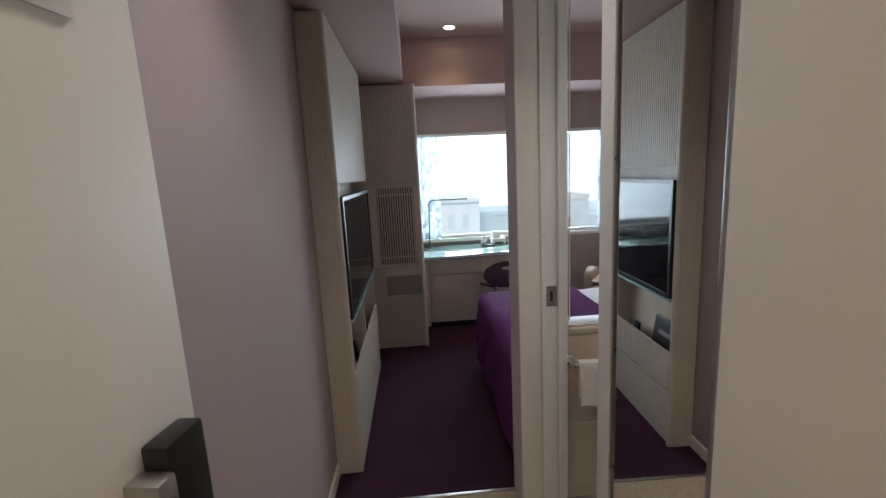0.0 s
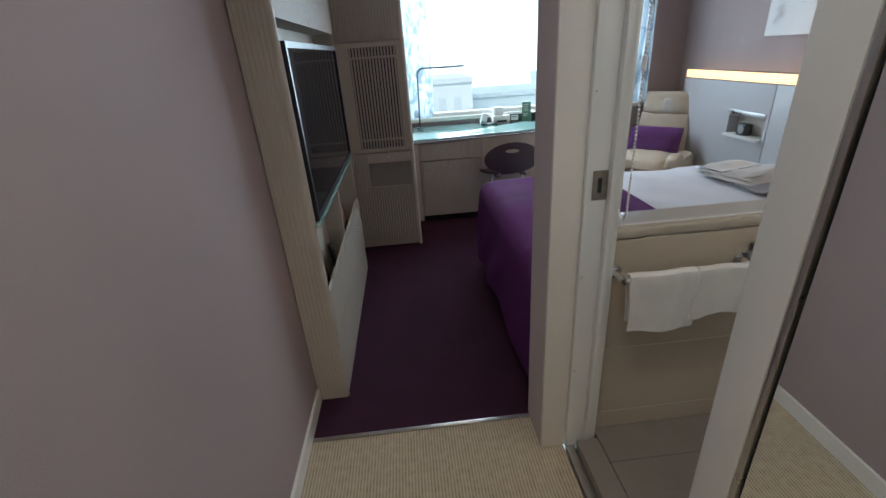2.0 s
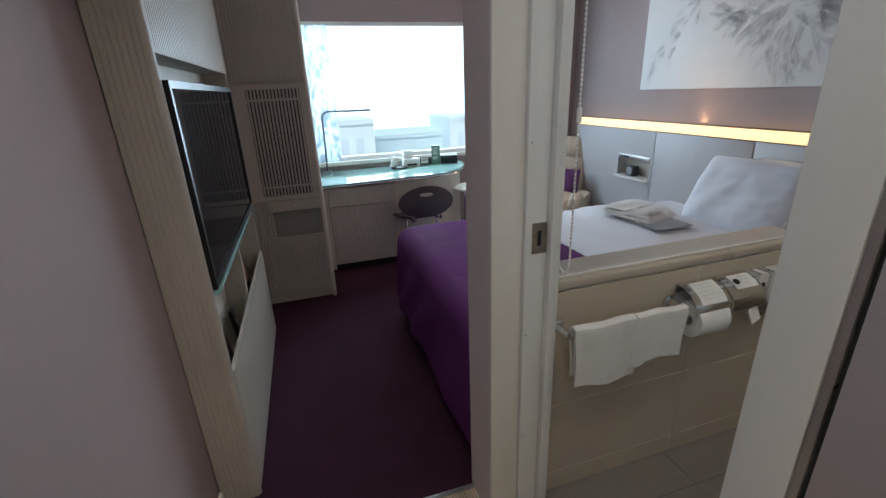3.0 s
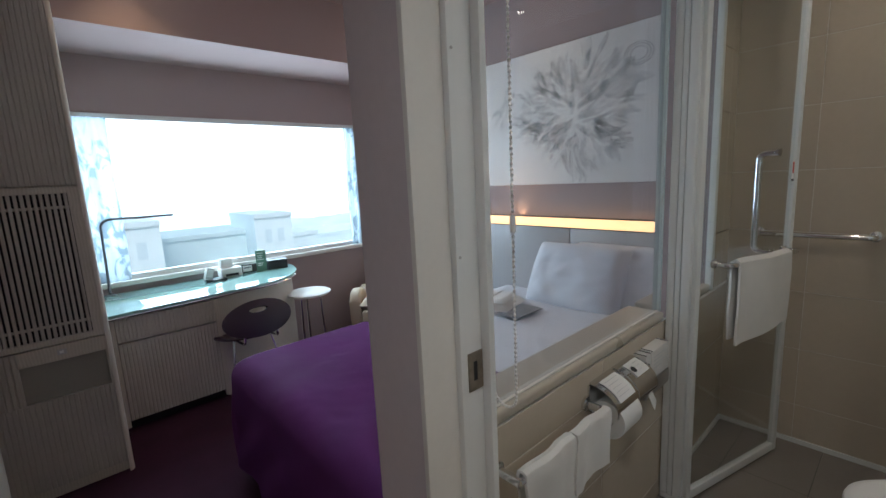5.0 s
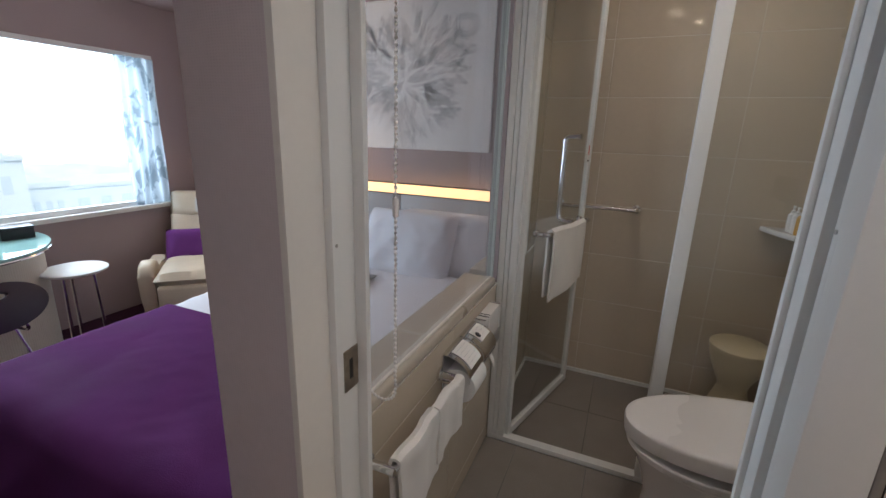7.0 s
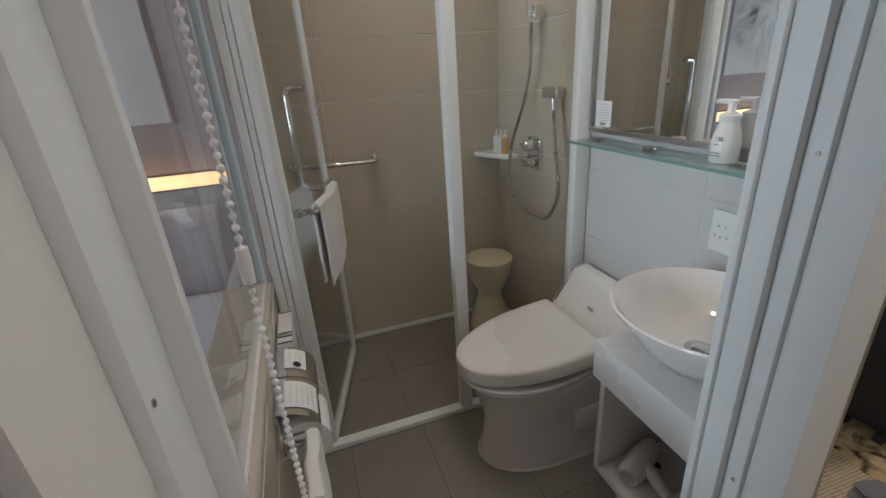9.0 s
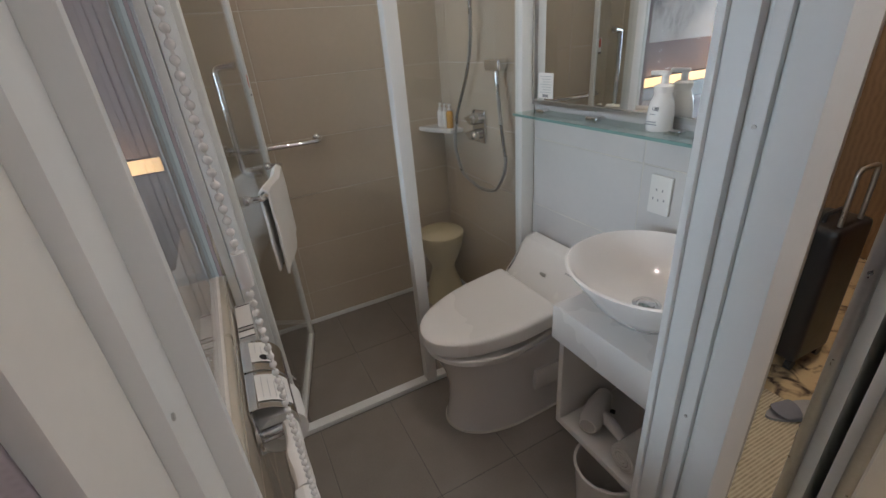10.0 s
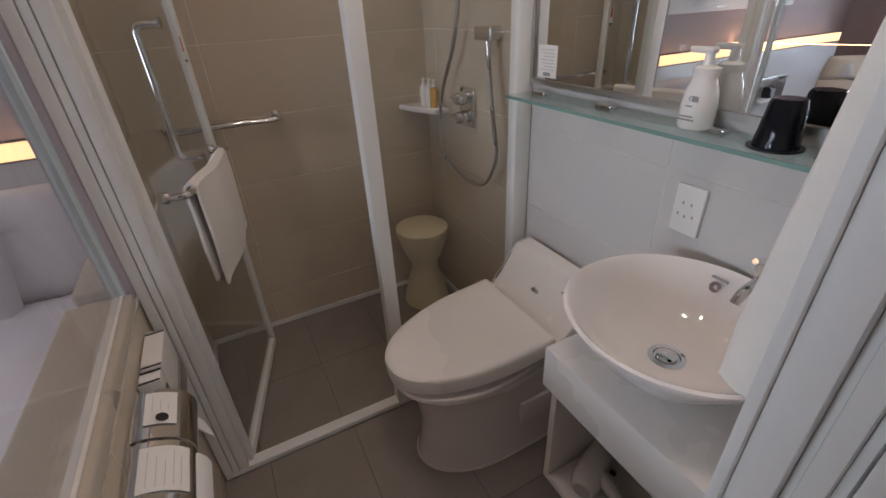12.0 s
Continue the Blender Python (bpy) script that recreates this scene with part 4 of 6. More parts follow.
def runner(u, v):
    """The purple throw: u from the duvet's edge over the foot end and down; v across and down the side."""
    L0, edge, r = B1 - B0, BY1 - BY0, 0.085
    s = u * (L0 + 0.47)
    q = v * (edge + 0.42)
    ox, oy = max(0.0, s - (L0 - r)), max(0.0, q - (edge - r))
    x, y, z = B1 - min(s, L0 - r), BY0 + min(q, edge - r), BT
    wr = noise.noise(Vector((s * 5, q * 4, 8))) * 0.005 + noise.noise(Vector((s * 3 + q * 7, q * 3, 2))) * 0.004 + noise.noise(Vector((s * 9 + q * 9, q * 20 - s * 14, 4))) * 0.0035
    z += wr * min(1.0, s / 0.15) * min(1.0, q / 0.1)
    d = math.hypot(ox, oy)
    if d > 0:
        nx, ny = ox / d, oy / d
        a = min(d / r, math.pi / 2)
        fall = max(0.0, d - r * math.pi / 2)
        k = min(1.0, fall / 0.22)
        p = q - s
        fold = 0.010 * math.sin(p * 14 + 1.6 * math.sin(p * 4)) + 0.010 * noise.noise(Vector((p * 5, d * 3, 1)))
        fold += nx * ny * 0.05 * math.sin(math.atan2(oy, ox) * 9)
        out = r * math.sin(a) + k * fold + 0.03 * fall
        x -= nx * out
        y += ny * out
        z -= r - r * math.cos(a) + fall
    return (x, y, max(z, 0.065 + 0.01 * math.sin(y * 9)))


tagged(part("bed_throw", folded_cloth_bm(70, 96, runner, 0.008), PURPLE), "purple cloth throw draped over the foot of the bed", "bed throw")

p_m = cushion_bm(0.62, 0.44, 0.20, 0.42, 30, 3, 0.008)
tagged(part("pillow", moved(p_m, pose(2.555, 2.66, 0.715, 0, 0, 0) @ pose(0, 0, 0, 0, -62, 0) @ pose(0, 0, 0, 0, 0, 90)), LINEN), "plump white pillow propped against the headboard", "pillow", "pillows on the bed")
p_m = cushion_bm(0.60, 0.42, 0.18, 0.42, 30, 8, 0.008)
tagged(part("pillow", moved(p_m, pose(2.665, 2.45, 0.715, 0, 0, 0) @ pose(0, 0, 0, 0, -72, 0) @ pose(0, 0, 0, 0, 0, 90)), LINEN), "white pillow behind another against the headboard", "pillow", "pillows on the bed")
rb = thing("folded_robe", "folded white cotton robe lying on the bed", "robe", Matrix.Translation((2.16, 3.02, 0.580)) @ pose(0, 0, 0, 0, 0, 14))
for k in range(3):
    part("fold", moved(cushion_bm(0.30 - 0.02 * k, 0.36 - 0.03 * k, 0.022, 0.2, 14, 20 + k, 0.008), pose(0.008 * k, 0.01 * k, 0.011 + 0.015 * k, 0, 0, 3 * k)), TOWEL, rb)
part("belt", box_bm(-0.16, 0.14, -0.02, 0.005, 0.048, 0.055, 0.003), TOWEL, rb)
tagged(part("leaflet", box_bm(2.02, 2.26, 2.70, 2.86, 0.586, 0.590, 0.001), material("grey_leaflet_print", (0.28, 0.29, 0.31), 0.5, spread=0.4, scale=30)), "grey printed leaflet lying on the duvet", "leaflet")

# headboard with its light and control panel
hb = thing("headboard", "long grey lacquered headboard panel along the bed wall", "headboard")
for a, b in ((2.024, 2.83), (2.836, 3.60)):
    part("panel", box_bm(2.772, 2.895, a, b, 0.05, 0.991, 0.003), HEADBOARD, hb)
part("panel", boxes_bm((2.772, 2.895, 3.606, 3.632, 0.05, 0.991), (2.772, 2.895, 3.988, 4.61, 0.05, 0.991), (2.772, 2.895, 3.632, 3.988, 0.05, 0.606), (2.772, 2.895, 3.632, 3.988, 0.800, 0.991), (2.86, 2.895, 3.632, 3.988, 0.606, 0.800)), HEADBOARD, hb)
cp = thing("bedside_panel", "bedside control panel with a clock recess and shelf", "control panel")
part("switch_strip", box_bm(2.766, 2.86, 3.634, 3.986, 0.756, 0.798, 0.002), STEEL, cp)
for k in range(3):
    part("switch", box_bm(2.762, 2.766, 3.86 + 0.035 * k, 3.88 + 0.035 * k, 0.770, 0.786, 0.001), BLACK, cp)
part("shelf", box_bm(2.735, 2.86, 3.634, 3.986, 0.607, 0.624, 0.004), WHITE_PAINT, cp)
part("recess_back", boxes_bm((2.853, 2.859, 3.634, 3.986, 0.625, 0.755)), CABINET, cp)
ck = thing("alarm_clock", "small black alarm clock in the headboard recess", "clock", Matrix.Translation((2.79, 3.84, 0.624)))
part("body", box_bm(-0.02, 0.04, -0.045, 0.045, 0, 0.085, 0.012, 3), BLACK, ck)
part("dial", moved(lathe_bm([(0, 0), (0.032, 0), (0.032, 0.002), (0, 0.002)], 24), pose(-0.021, 0, 0.045, 0, -90, 0)), PRINT, ck)
hl = thing("headboard_light", "glowing warm light strip along the headboard's top", "strip light")
part("diffuser", box_bm(2.776, 2.80, 2.024, 4.61, 0.998, 1.060, 0.002), GLOW, hl, "glowing warm diffuser")
part("trim", boxes_bm((2.770, 2.892, 2.024, 4.61, 0.992, 0.997), (2.772, 2.806, 2.024, 4.61, 1.0615, 1.067)), DARK_METAL, hl)
part("clear_cover", boxes_bm((2.774, 2.776, 4.605, 4.61, 0.998, 1.060)), WHITE_METAL, hl)


# ---- more of the bedroom: picture, curtains, ceiling lights ----
pic = thing("wall_picture", "large white canvas with a grey line drawing of feathers", "picture")
PY0, PY1, PZ0, PZ1 = 2.26, 3.94, 1.288, 2.205
part("canvas", box_bm(XH - 0.028, XH - 0.002, PY0, PY1, PZ0, PZ1, 0.003), PAPER, pic)
rng = random.Random(5)
bm = bmesh.new()


def stroke(points, w):
    """A thin flat ink line on the canvas, given as (across, up)."""
    prev = None
    for i, (a, b) in enumerate(points):
        a = min(max(a, PY0 + 0.01), PY1 - 0.01)
        b = min(max(b, PZ0 + 0.01), PZ1 - 0.01)
        p, q = points[min(i + 1, len(points) - 1)], points[max(i - 1, 0)]
        dx, dz = p[0] - q[0], p[1] - q[1]
        L = math.hypot(dx, dz) or 1
        nx, nz = -dz / L * w / 2, dx / L * w / 2
        cur = (bm.verts.new((XH - 0.0292, a + nx, b + nz)), bm.verts.new((XH - 0.0292, a - nx, b - nz)))
        if prev and (prev[0].co - cur[0].co).length > 1e-5:
            bm.faces.new((prev[0], cur[0], cur[1], prev[1]))
        prev = cur


def feather(cy, cz, ang, length, width):
    ca, sa = math.cos(ang), math.sin(ang)
    left, right = [], []
    for k in range(9):
        t = k / 8
        w = width * math.sin(math.pi * min(1, t * 0.9 + 0.06)) ** 0.7 * (1 + 0.25 * math.sin(t * 17 + ang * 9))
        u = length * t
        left.append((cy + ca * u - sa * w, cz + sa * u + ca * w))
        right.append((cy + ca * u + sa * w, cz + sa * u - ca * w))
    stroke(left + right[::-1][:9], 0.0020)
    stroke([(cy, cz), (cy + ca * length * 0.92, cz + sa * length * 0.92)], 0.0012)
    for k in range(1, 4):
        u = length * k / 4.5
        stroke([(cy + ca * u, cz + sa * u), (cy + ca * (u + width) - sa * width * 0.8, cz + sa * (u + width) + ca * width * 0.8)], 0.0012)


OY, OZ = 2.86, 1.73
for k in range(240):
    a = rng.uniform(0, 2 * math.pi)
    reach = 0.44 + 0.08 * math.sin(3 * a + 0.6) + 0.05 * math.sin(7 * a)
    r = reach * math.sqrt(rng.uniform(0.0, 0.8))
    squash = 0.70 if math.sin(a) < 0 else 0.92
    feather(OY + r * math.cos(a), OZ + r * math.sin(a) * squash, math.atan2(math.sin(a) * squash, math.cos(a)) + rng.uniform(-0.9, 0.9), rng.uniform(0.07, 0.15), rng.uniform(0.007, 0.015))
for k in range(40):
    t = k / 39
    feather(3.35 + 0.50 * t + rng.uniform(-0.06, 0.06), 1.98 - 0.55 * t + rng.uniform(-0.05, 0.05), -0.9 + rng.uniform(-0.7, 0.7), rng.uniform(0.04, 0.09), 0.010)
for rr in (0.085, 0.07, 0.05):
    stroke([(2.44 + rr * math.cos(2 * math.pi * k / 28), 2.03 + rr * 0.75 * math.sin(2 * math.pi * k / 28)) for k in range(29)], 0.004)
for k in range(14):
    feather(2.50 + 0.02 * k, 2.0 - 0.012 * k, math.pi + 0.6 + 0.14 * k, 0.09, 0.010)
tagged(part("line_drawing", bm, material("grey_ink_line", (0.36, 0.36, 0.37), 0.8, spread=0.1), pic, "fine grey feather drawing", smooth=False), kind="stuff")


def curtain(name, x0, x1, label, waves):
    def sheet(u, v):
        x = x0 + (x1 - x0) * u + 0.006 * math.sin(v * 7 + u * 9)
        return (x, YW - 0.028 + 0.014 * math.sin(u * waves * 2 * math.pi + 0.4 * math.sin(v * 3)), WZ1 - 0.03 - v * (WZ1 - WZ0 - 0.04))
    return tagged(part(name, folded_cloth_bm(60, 14, sheet, 0.0012), SHEER), label, "curtain", "window curtains")


curtain("curtain", 0.14, 0.565, "sheer white leaf-print curtain drawn aside at the window", 5)
curtain("curtain", 2.30, 2.575, "narrow sheer white leaf-print curtain at the window", 4)


def ceiling_light(x, y, z, group, r=0.055):
    o = thing("ceiling_downlight", "round recessed downlight glowing warm in the ceiling", "downlight", Matrix.Translation((x, y, z)), group)
    part("trim_ring", lathe_bm([(r * 0.72, -0.001), (r * 0.80, -0.005), (r, -0.005), (r * 1.04, -0.0005), (r * 0.72, -0.0003)], 32), WHITE_PAINT, o)
    part("bulb", lathe_bm([(0, -0.0022), (r * 0.70, -0.0022), (r * 0.70, -0.0008), (0, -0.0008)], 24), LAMP_GLOW, o, "glowing bulb disc")


for x, y in ((0.657, 3.98), (2.55, 3.98), (2.55, 3.05)):
    ceiling_light(x, y, CEIL, "bedroom downlights")
for x, y in ((1.42, 1.28), (1.12, 1.10), (2.30, 1.45), (2.30, 0.95)):
    ceiling_light(x, y, 2.26, "bathroom downlights", 0.045)
# added fixtures for the corridor's fill lamps, out of view
ceiling_light(0.24, 1.20, 2.30, "corridor downlights", 0.045)
ceiling_light(0.22, 0.35, 2.30, "corridor downlights", 0.045)

# ---- bathroom ----


def tiles(parent, mat, axis, at, a0, a1, z0, z1, first_a, first_z, w, h, joint=0.003, face=1, name="tile"):
    """Rectangular tiles on a wall (axis 'x' or 'y' is the wall's normal) or, with axis 'z', on a floor; cut at the edges."""
    cache = {}
    i0 = math.floor((a0 - first_a) / w)
    j0 = math.floor((z0 - first_z) / h)
    i = i0
    while first_a + i * w < a1:
        j = j0
        while first_z + j * h < z1:
            lo, hi = max(a0, first_a + i * w + joint / 2), min(a1, first_a + (i + 1) * w - joint / 2)
            bo, to = max(z0, first_z + j * h + joint / 2), min(z1, first_z + (j + 1) * h - joint / 2)
            if hi - lo > 0.012 and to - bo > 0.012:
                key = (round(hi - lo, 4), round(to - bo, 4))
                if key not in cache:
                    W, Hh = key
                    if axis == "z":
                        b = box_bm(0, W, 0, Hh, -0.006, 0, 0.0012, 1)
                    elif axis == "y":
                        b = box_bm(0, W, -0.004, 0.004, 0, Hh, 0.0012, 1)
                    else:
                        b = box_bm(-0.004, 0.004, 0, W, 0, Hh, 0.0012, 1)
                    cache[key] = mesh_of(name, b, mat)
                o = new(name, cache[key])
                o.parent = parent
                o.location = (lo, bo, at) if axis == "z" else (lo, at, bo) if axis == "y" else (at, lo, bo)
            j += 1
        i += 1


# the mirror and glass shelf above the toilet
mir = thing("wall_mirror", "large bathroom wall mirror in a thin steel frame", "mirror")
part("mirror_pane", boxes_bm((0.865, 1.860, YM + 0.002, YM + 0.008, 1.202, 2.12)), MIRROR, mir, smooth=False)
part("frame", boxes_bm((0.865, 1.872, YM + 0.002, YM + 0.016, 1.187, 1.202), (1.860, 1.872, YM + 0.002, YM + 0.016, 1.202, 2.12)), STEEL, mir)
nt_ = thing("notice_label", "small white printed notice stuck on the mirror", "notice")
part("label", boxes_bm((1.762, 1.842, YM + 0.0085, YM + 0.0095, 1.210, 1.297)), PAPER, nt_)
for k in range(7):
    part("text_bar", boxes_bm((1.772, 1.832 - 0.008 * (k % 3), YM + 0.0096, YM + 0.0102, 1.284 - 0.009 * k, 1.286 - 0.009 * k)), FINE_PRINT, nt_)
part("code_block", boxes_bm((1.787, 1.817, YM + 0.0096, YM + 0.0102, 1.214, 1.224)), PRINT, nt_)
gs = thing("glass_shelf", "green-edged glass shelf under the bathroom mirror", "shelf")
part("shelf_pane", box_bm(0.90, 1.845, YM + 0.004, YM + 0.122, 1.160, 1.169, 0.0015), glass_material("shelf_glass", (0.88, 0.95, 0.93)), gs, smooth=False)
part("green_edge", boxes_bm((0.90, 1.845, YM + 0.1225, YM + 0.1245, 1.1605, 1.1685)), EDGE_GREEN, gs, "green cut edge")
for x in (1.80, 1.545, 1.255, 1.0):
    part("clip", moved(box_bm(-0.026, 0.026, -0.014, 0.014, -0.011, 0.007, 0.0065, 4), pose(x, YM + 0.024, 1.168)), CHROME, gs)

sb = thing("soap_dispenser", "white pump bottle of hand soap on the glass shelf", "soap bottle", Matrix.Translation((1.288, YM + 0.046, 1.170)) @ Matrix.Diagonal((0.88, 0.88, 0.83, 1)))
part("bottle", lathe_bm([(0, 0), (0.034, 0), (0.038, 0.006), (0.038, 0.055), (0.034, 0.085), (0.026, 0.108), (0.024, 0.118), (0, 0.118)], 32), PLASTIC, sb)
part("collar", lathe_bm([(0, 0.118), (0.027, 0.118), (0.028, 0.136), (0.018, 0.142), (0, 0.142)], 28), PLASTIC, sb)
part("pump_stem", lathe_bm([(0, 0.142), (0.011, 0.142), (0.010, 0.168), (0, 0.168)], 16), PLASTIC, sb)
part("spout", box_bm(-0.012, 0.045, -0.011, 0.011, 0.166, 0.180, 0.005, 3), PLASTIC, sb)
text_mesh("logo_mark", "C", 0.016, PRINT, pose(-0.004, 0.0386, 0.072, 90, 0, 180), sb)
for k in range(3):
    part("logo_bar", boxes_bm((-0.020 + 0.005 * k, -0.017 + 0.005 * k, 0.0372, 0.0386, 0.066, 0.078)), PRINT, sb)
    part("logo_dot", boxes_bm((-0.010 + 0.006 * k, -0.006 + 0.006 * k, 0.0380, 0.0390, 0.054, 0.057)), PRINT, sb)
part("text_bar", boxes_bm((-0.016, 0.016, 0.0375, 0.0388, 0.030, 0.033)), PRINT, sb)
part("text_bar", boxes_bm((-0.020, 0.020, 0.0375, 0.0388, 0.022, 0.025)), PRINT, sb)


def cup(x, y, label):
    c = thing("tumbler", label, "cup", Matrix.Translation((x, y, 1.170)), "tumblers on the glass shelf")
    part("body", lathe_bm([(0, 0.082), (0.024, 0.082), (0.027, 0.078), (0.035, 0.006), (0.0355, 0.0), (0.032, 0.0), (0.024, 0.074), (0, 0.076)], 32), SCREEN, c)
    part("coaster", lathe_bm([(0.0356, 0.0), (0.043, 0.0), (0.043, 0.003), (0.0356, 0.003)], 32), BLACK, c)


cup(1.122, YM + 0.066, "black glossy tumbler upside down on a coaster")
cup(1.012, YM + 0.070, "black glossy tumbler upside down beside another")

so = thing("wall_socket", "white double wall socket on the tiles", "socket")
part("plate", box_bm(1.245, 1.316, YM + 0.001, YM + 0.011, 0.918, 1.035, 0.004), PLASTIC, so)
for (x, z) in ((1.272, 0.992), (1.292, 0.992), (1.264, 0.964), (1.283, 0.961), (1.300, 0.964)):
    part("socket_hole", boxes_bm((x - 0.0018, x + 0.0018, YM + 0.0111, YM + 0.0118, z - 0.0035, z + 0.0035)), PRINT, so)

# toilet
to = thing("toilet", "white washlet toilet with a closed lid and a high back unit", "toilet", Matrix.Translation((1.640, YM, BF)) @ Matrix.Diagonal((0.95, 0.945, 1.06, 1)))


def egg(w, y0, y1, n=40, taper=0.78):
    """A seat outline: square at the back (y0), round at the front (y1)."""
    pts = []
    mid = y0 + (y1 - y0) * 0.52
    pts.append((-w / 2 * taper, y0))
    for k in range(9):
        t = k / 8
        pts.append((-w / 2 * (taper + (1 - taper) * math.sin(t * math.pi / 2)), y0 + (mid - y0) * (0.15 + 0.85 * t)))
    for k in range(1, n):
        a = math.pi * k / n
        pts.append((-w / 2 * math.cos(a), mid + (y1 - mid) * math.sin(a) ** 0.9))
    return pts + [(-x, y) for x, y in pts[:10][::-1]]


def loft_bm(rings):
    """A closed body through outlines (list of (points, z))."""
    bm = bmesh.new()
    vs = [[bm.verts.new((x, y, z)) for x, y in pts] for pts, z in rings]
    for a, b in zip(vs, vs[1:]):
        n = len(a)
        for i in range(n):
            bm.faces.new((a[i], a[(i + 1) % n], b[(i + 1) % n], b[i]))
    bm.faces.new(vs[0][::-1])
    bm.faces.new(vs[-1])
    return bm


part("bowl", loft_bm([(egg(0.312, 0.03, 0.622, taper=0.95), 0.0), (egg(0.310, 0.03, 0.619, taper=0.95), 0.02), (egg(0.296, 0.03, 0.602, taper=0.95), 0.10), (egg(0.294, 0.04, 0.600, taper=0.95), 0.18), (egg(0.318, 0.05, 0.622, taper=0.92), 0.26), (egg(0.345, 0.07, 0.650), 0.315), (egg(0.368, 0.08, 0.670), 0.345), (egg(0.365, 0.08, 0.668), 0.350)]), CERAMIC, to, "white ceramic bowl")
part("floor_seal", loft_bm([(egg(0.322, 0.03, 0.628, taper=0.95), 0.0), (egg(0.316, 0.03, 0.624, taper=0.95), 0.005)]), GROUT, to, "pale sealant line on the floor")
part("side_cover", box_bm(-0.163, -0.138, 0.05, 0.30, 0.13, 0.22, 0.008), CERAMIC, to)
part("seat", loft_bm([(egg(0.372, 0.15, 0.672), 0.353), (egg(0.378, 0.145, 0.682), 0.358), (egg(0.378, 0.145, 0.682), 0.372), (egg(0.370, 0.15, 0.676), 0.376)]), PLASTIC, to)


def lid_outline(w, y0, y1, n=36):
    """The lid from above: straight hinge edge, nearly straight sides, a rounded front."""
    mid = y0 + (y1 - y0) * 0.20
    pts = [(-w / 2 + 0.008, y0), (-w / 2, y0 + 0.010), (-w / 2 * 0.998, y0 + (mid - y0) * 0.5)]
    for k in range(n + 1):
        a = math.pi * k / n
        c, e = math.cos(a), math.sin(a)
        pts.append((-w / 2 * math.copysign(abs(c) ** 0.93, c) * 0.998, mid + (y1 - mid) * e ** 0.93))
    return pts + [(-x, y) for x, y in pts[:3][::-1]]


lid_tilt = pose(0, 0.70, 0.402, -4.6, 0, 0) @ pose(0, -0.70, -0.402)
part("lid", moved(loft_bm([(lid_outline(0.388, 0.212, 0.688), 0.380), (lid_outline(0.398, 0.208, 0.695), 0.384), (lid_outline(0.400, 0.207, 0.696), 0.424), (lid_outline(0.396, 0.209, 0.693), 0.431), (lid_outline(0.386, 0.214, 0.685), 0.435), (lid_outline(0.36, 0.23, 0.67), 0.4362), (lid_outline(0.30, 0.26, 0.63), 0.4375), (lid_outline(0.22, 0.30, 0.58), 0.4385)]), lid_tilt), PLASTIC, to, "closed white lid")
bm = bmesh.new()
prof = [(0.012, 0.35), (0.20, 0.35), (0.205, 0.44), (0.175, 0.455), (0.085, 0.565), (0.065, 0.58), (0.012, 0.585)]
for x, k in ((-0.20, 0.985), (-0.195, 1.0), (0.195, 1.0), (0.20, 0.985)):
    ring = [bm.verts.new((x, 0.1 + (y - 0.1) * k, 0.45 + (z - 0.45) * k)) for y, z in prof]
bm.verts.ensure_lookup_table()
n = len(prof)
for r in range(3):
    for i in range(n):
        bm.faces.new((bm.verts[r * n + i], bm.verts[r * n + (i + 1) % n], bm.verts[(r + 1) * n + (i + 1) % n], bm.verts[(r + 1) * n + i]))
bm.faces.new([bm.verts[i] for i in range(n)])
bm.faces.new([bm.verts[3 * n + i] for i in range(n - 1, -1, -1)])
bmesh.ops.bevel(bm, geom=list(bm.edges), offset=0.008, segments=2, affect="EDGES")
part("back_unit", bm, PLASTIC, to, "sloping white washlet back unit")
slope = pose(0, 0.131, 0.5105, 0, 0, 0) @ pose(0, 0, 0, -50.5, 0, 0)
part("control_dots", moved(boxes_bm(*[(-0.155 + 0.013 * k, -0.149 + 0.013 * k, -0.003 - 0.035, 0.003 - 0.035, 0.0015, 0.003) for k in range(5)]), slope), PRINT, to)
part("badge", moved(box_bm(-0.014, 0.018, -0.006, 0.006, 0.0, 0.004, 0.001), slope @ pose(0.0, 0.012, 0)), STEEL, to)

# vanity with the bowl basin
va = thing("vanity_unit", "white vanity unit with an open shelf under the counter", "vanity")
VX0, VX1, VY1 = 0.865, 1.282, 1.075
part("counter", box_bm(VX0, VX1, YM + 0.004, VY1, 0.628, 0.742, 0.004), PLASTIC, va, "thick white counter")
part("side_panel", box_bm(VX1 - 0.040, VX1 - 0.022, YM + 0.004, VY1 - 0.012, 0.305, 0.627, 0.002), PLASTIC, va)
part("side_panel", box_bm(VX0, VX0 + 0.018, YM + 0.004, VY1 - 0.012, 0.305, 0.627, 0.002), PLASTIC, va)
part("bottom_shelf", box_bm(VX0 + 0.019, VX1 - 0.041, YM + 0.004, VY1 - 0.012, 0.305, 0.328, 0.002), PLASTIC, va)
ba = thing("wash_basin", "white round ceramic bowl basin standing on the counter", "basin", Matrix.Translation((1.112, 0.908, 0.743)))
part("bowl", lathe_bm([(0, 0.0), (0.085, 0.0), (0.098, 0.006), (0.150, 0.060), (0.188, 0.112), (0.209, 0.140), (0.212, 0.147), (0.206, 0.150), (0.197, 0.143), (0.170, 0.100), (0.120, 0.055), (0.07, 0.032), (0.0, 0.026)], 64), CERAMIC, ba)
part("drain_ring", lathe_bm([(0.0, 0.0262), (0.036, 0.0272), (0.036, 0.0305), (0.026, 0.0315), (0.024, 0.0285), (0.0, 0.0285)], 32), CHROME, ba)
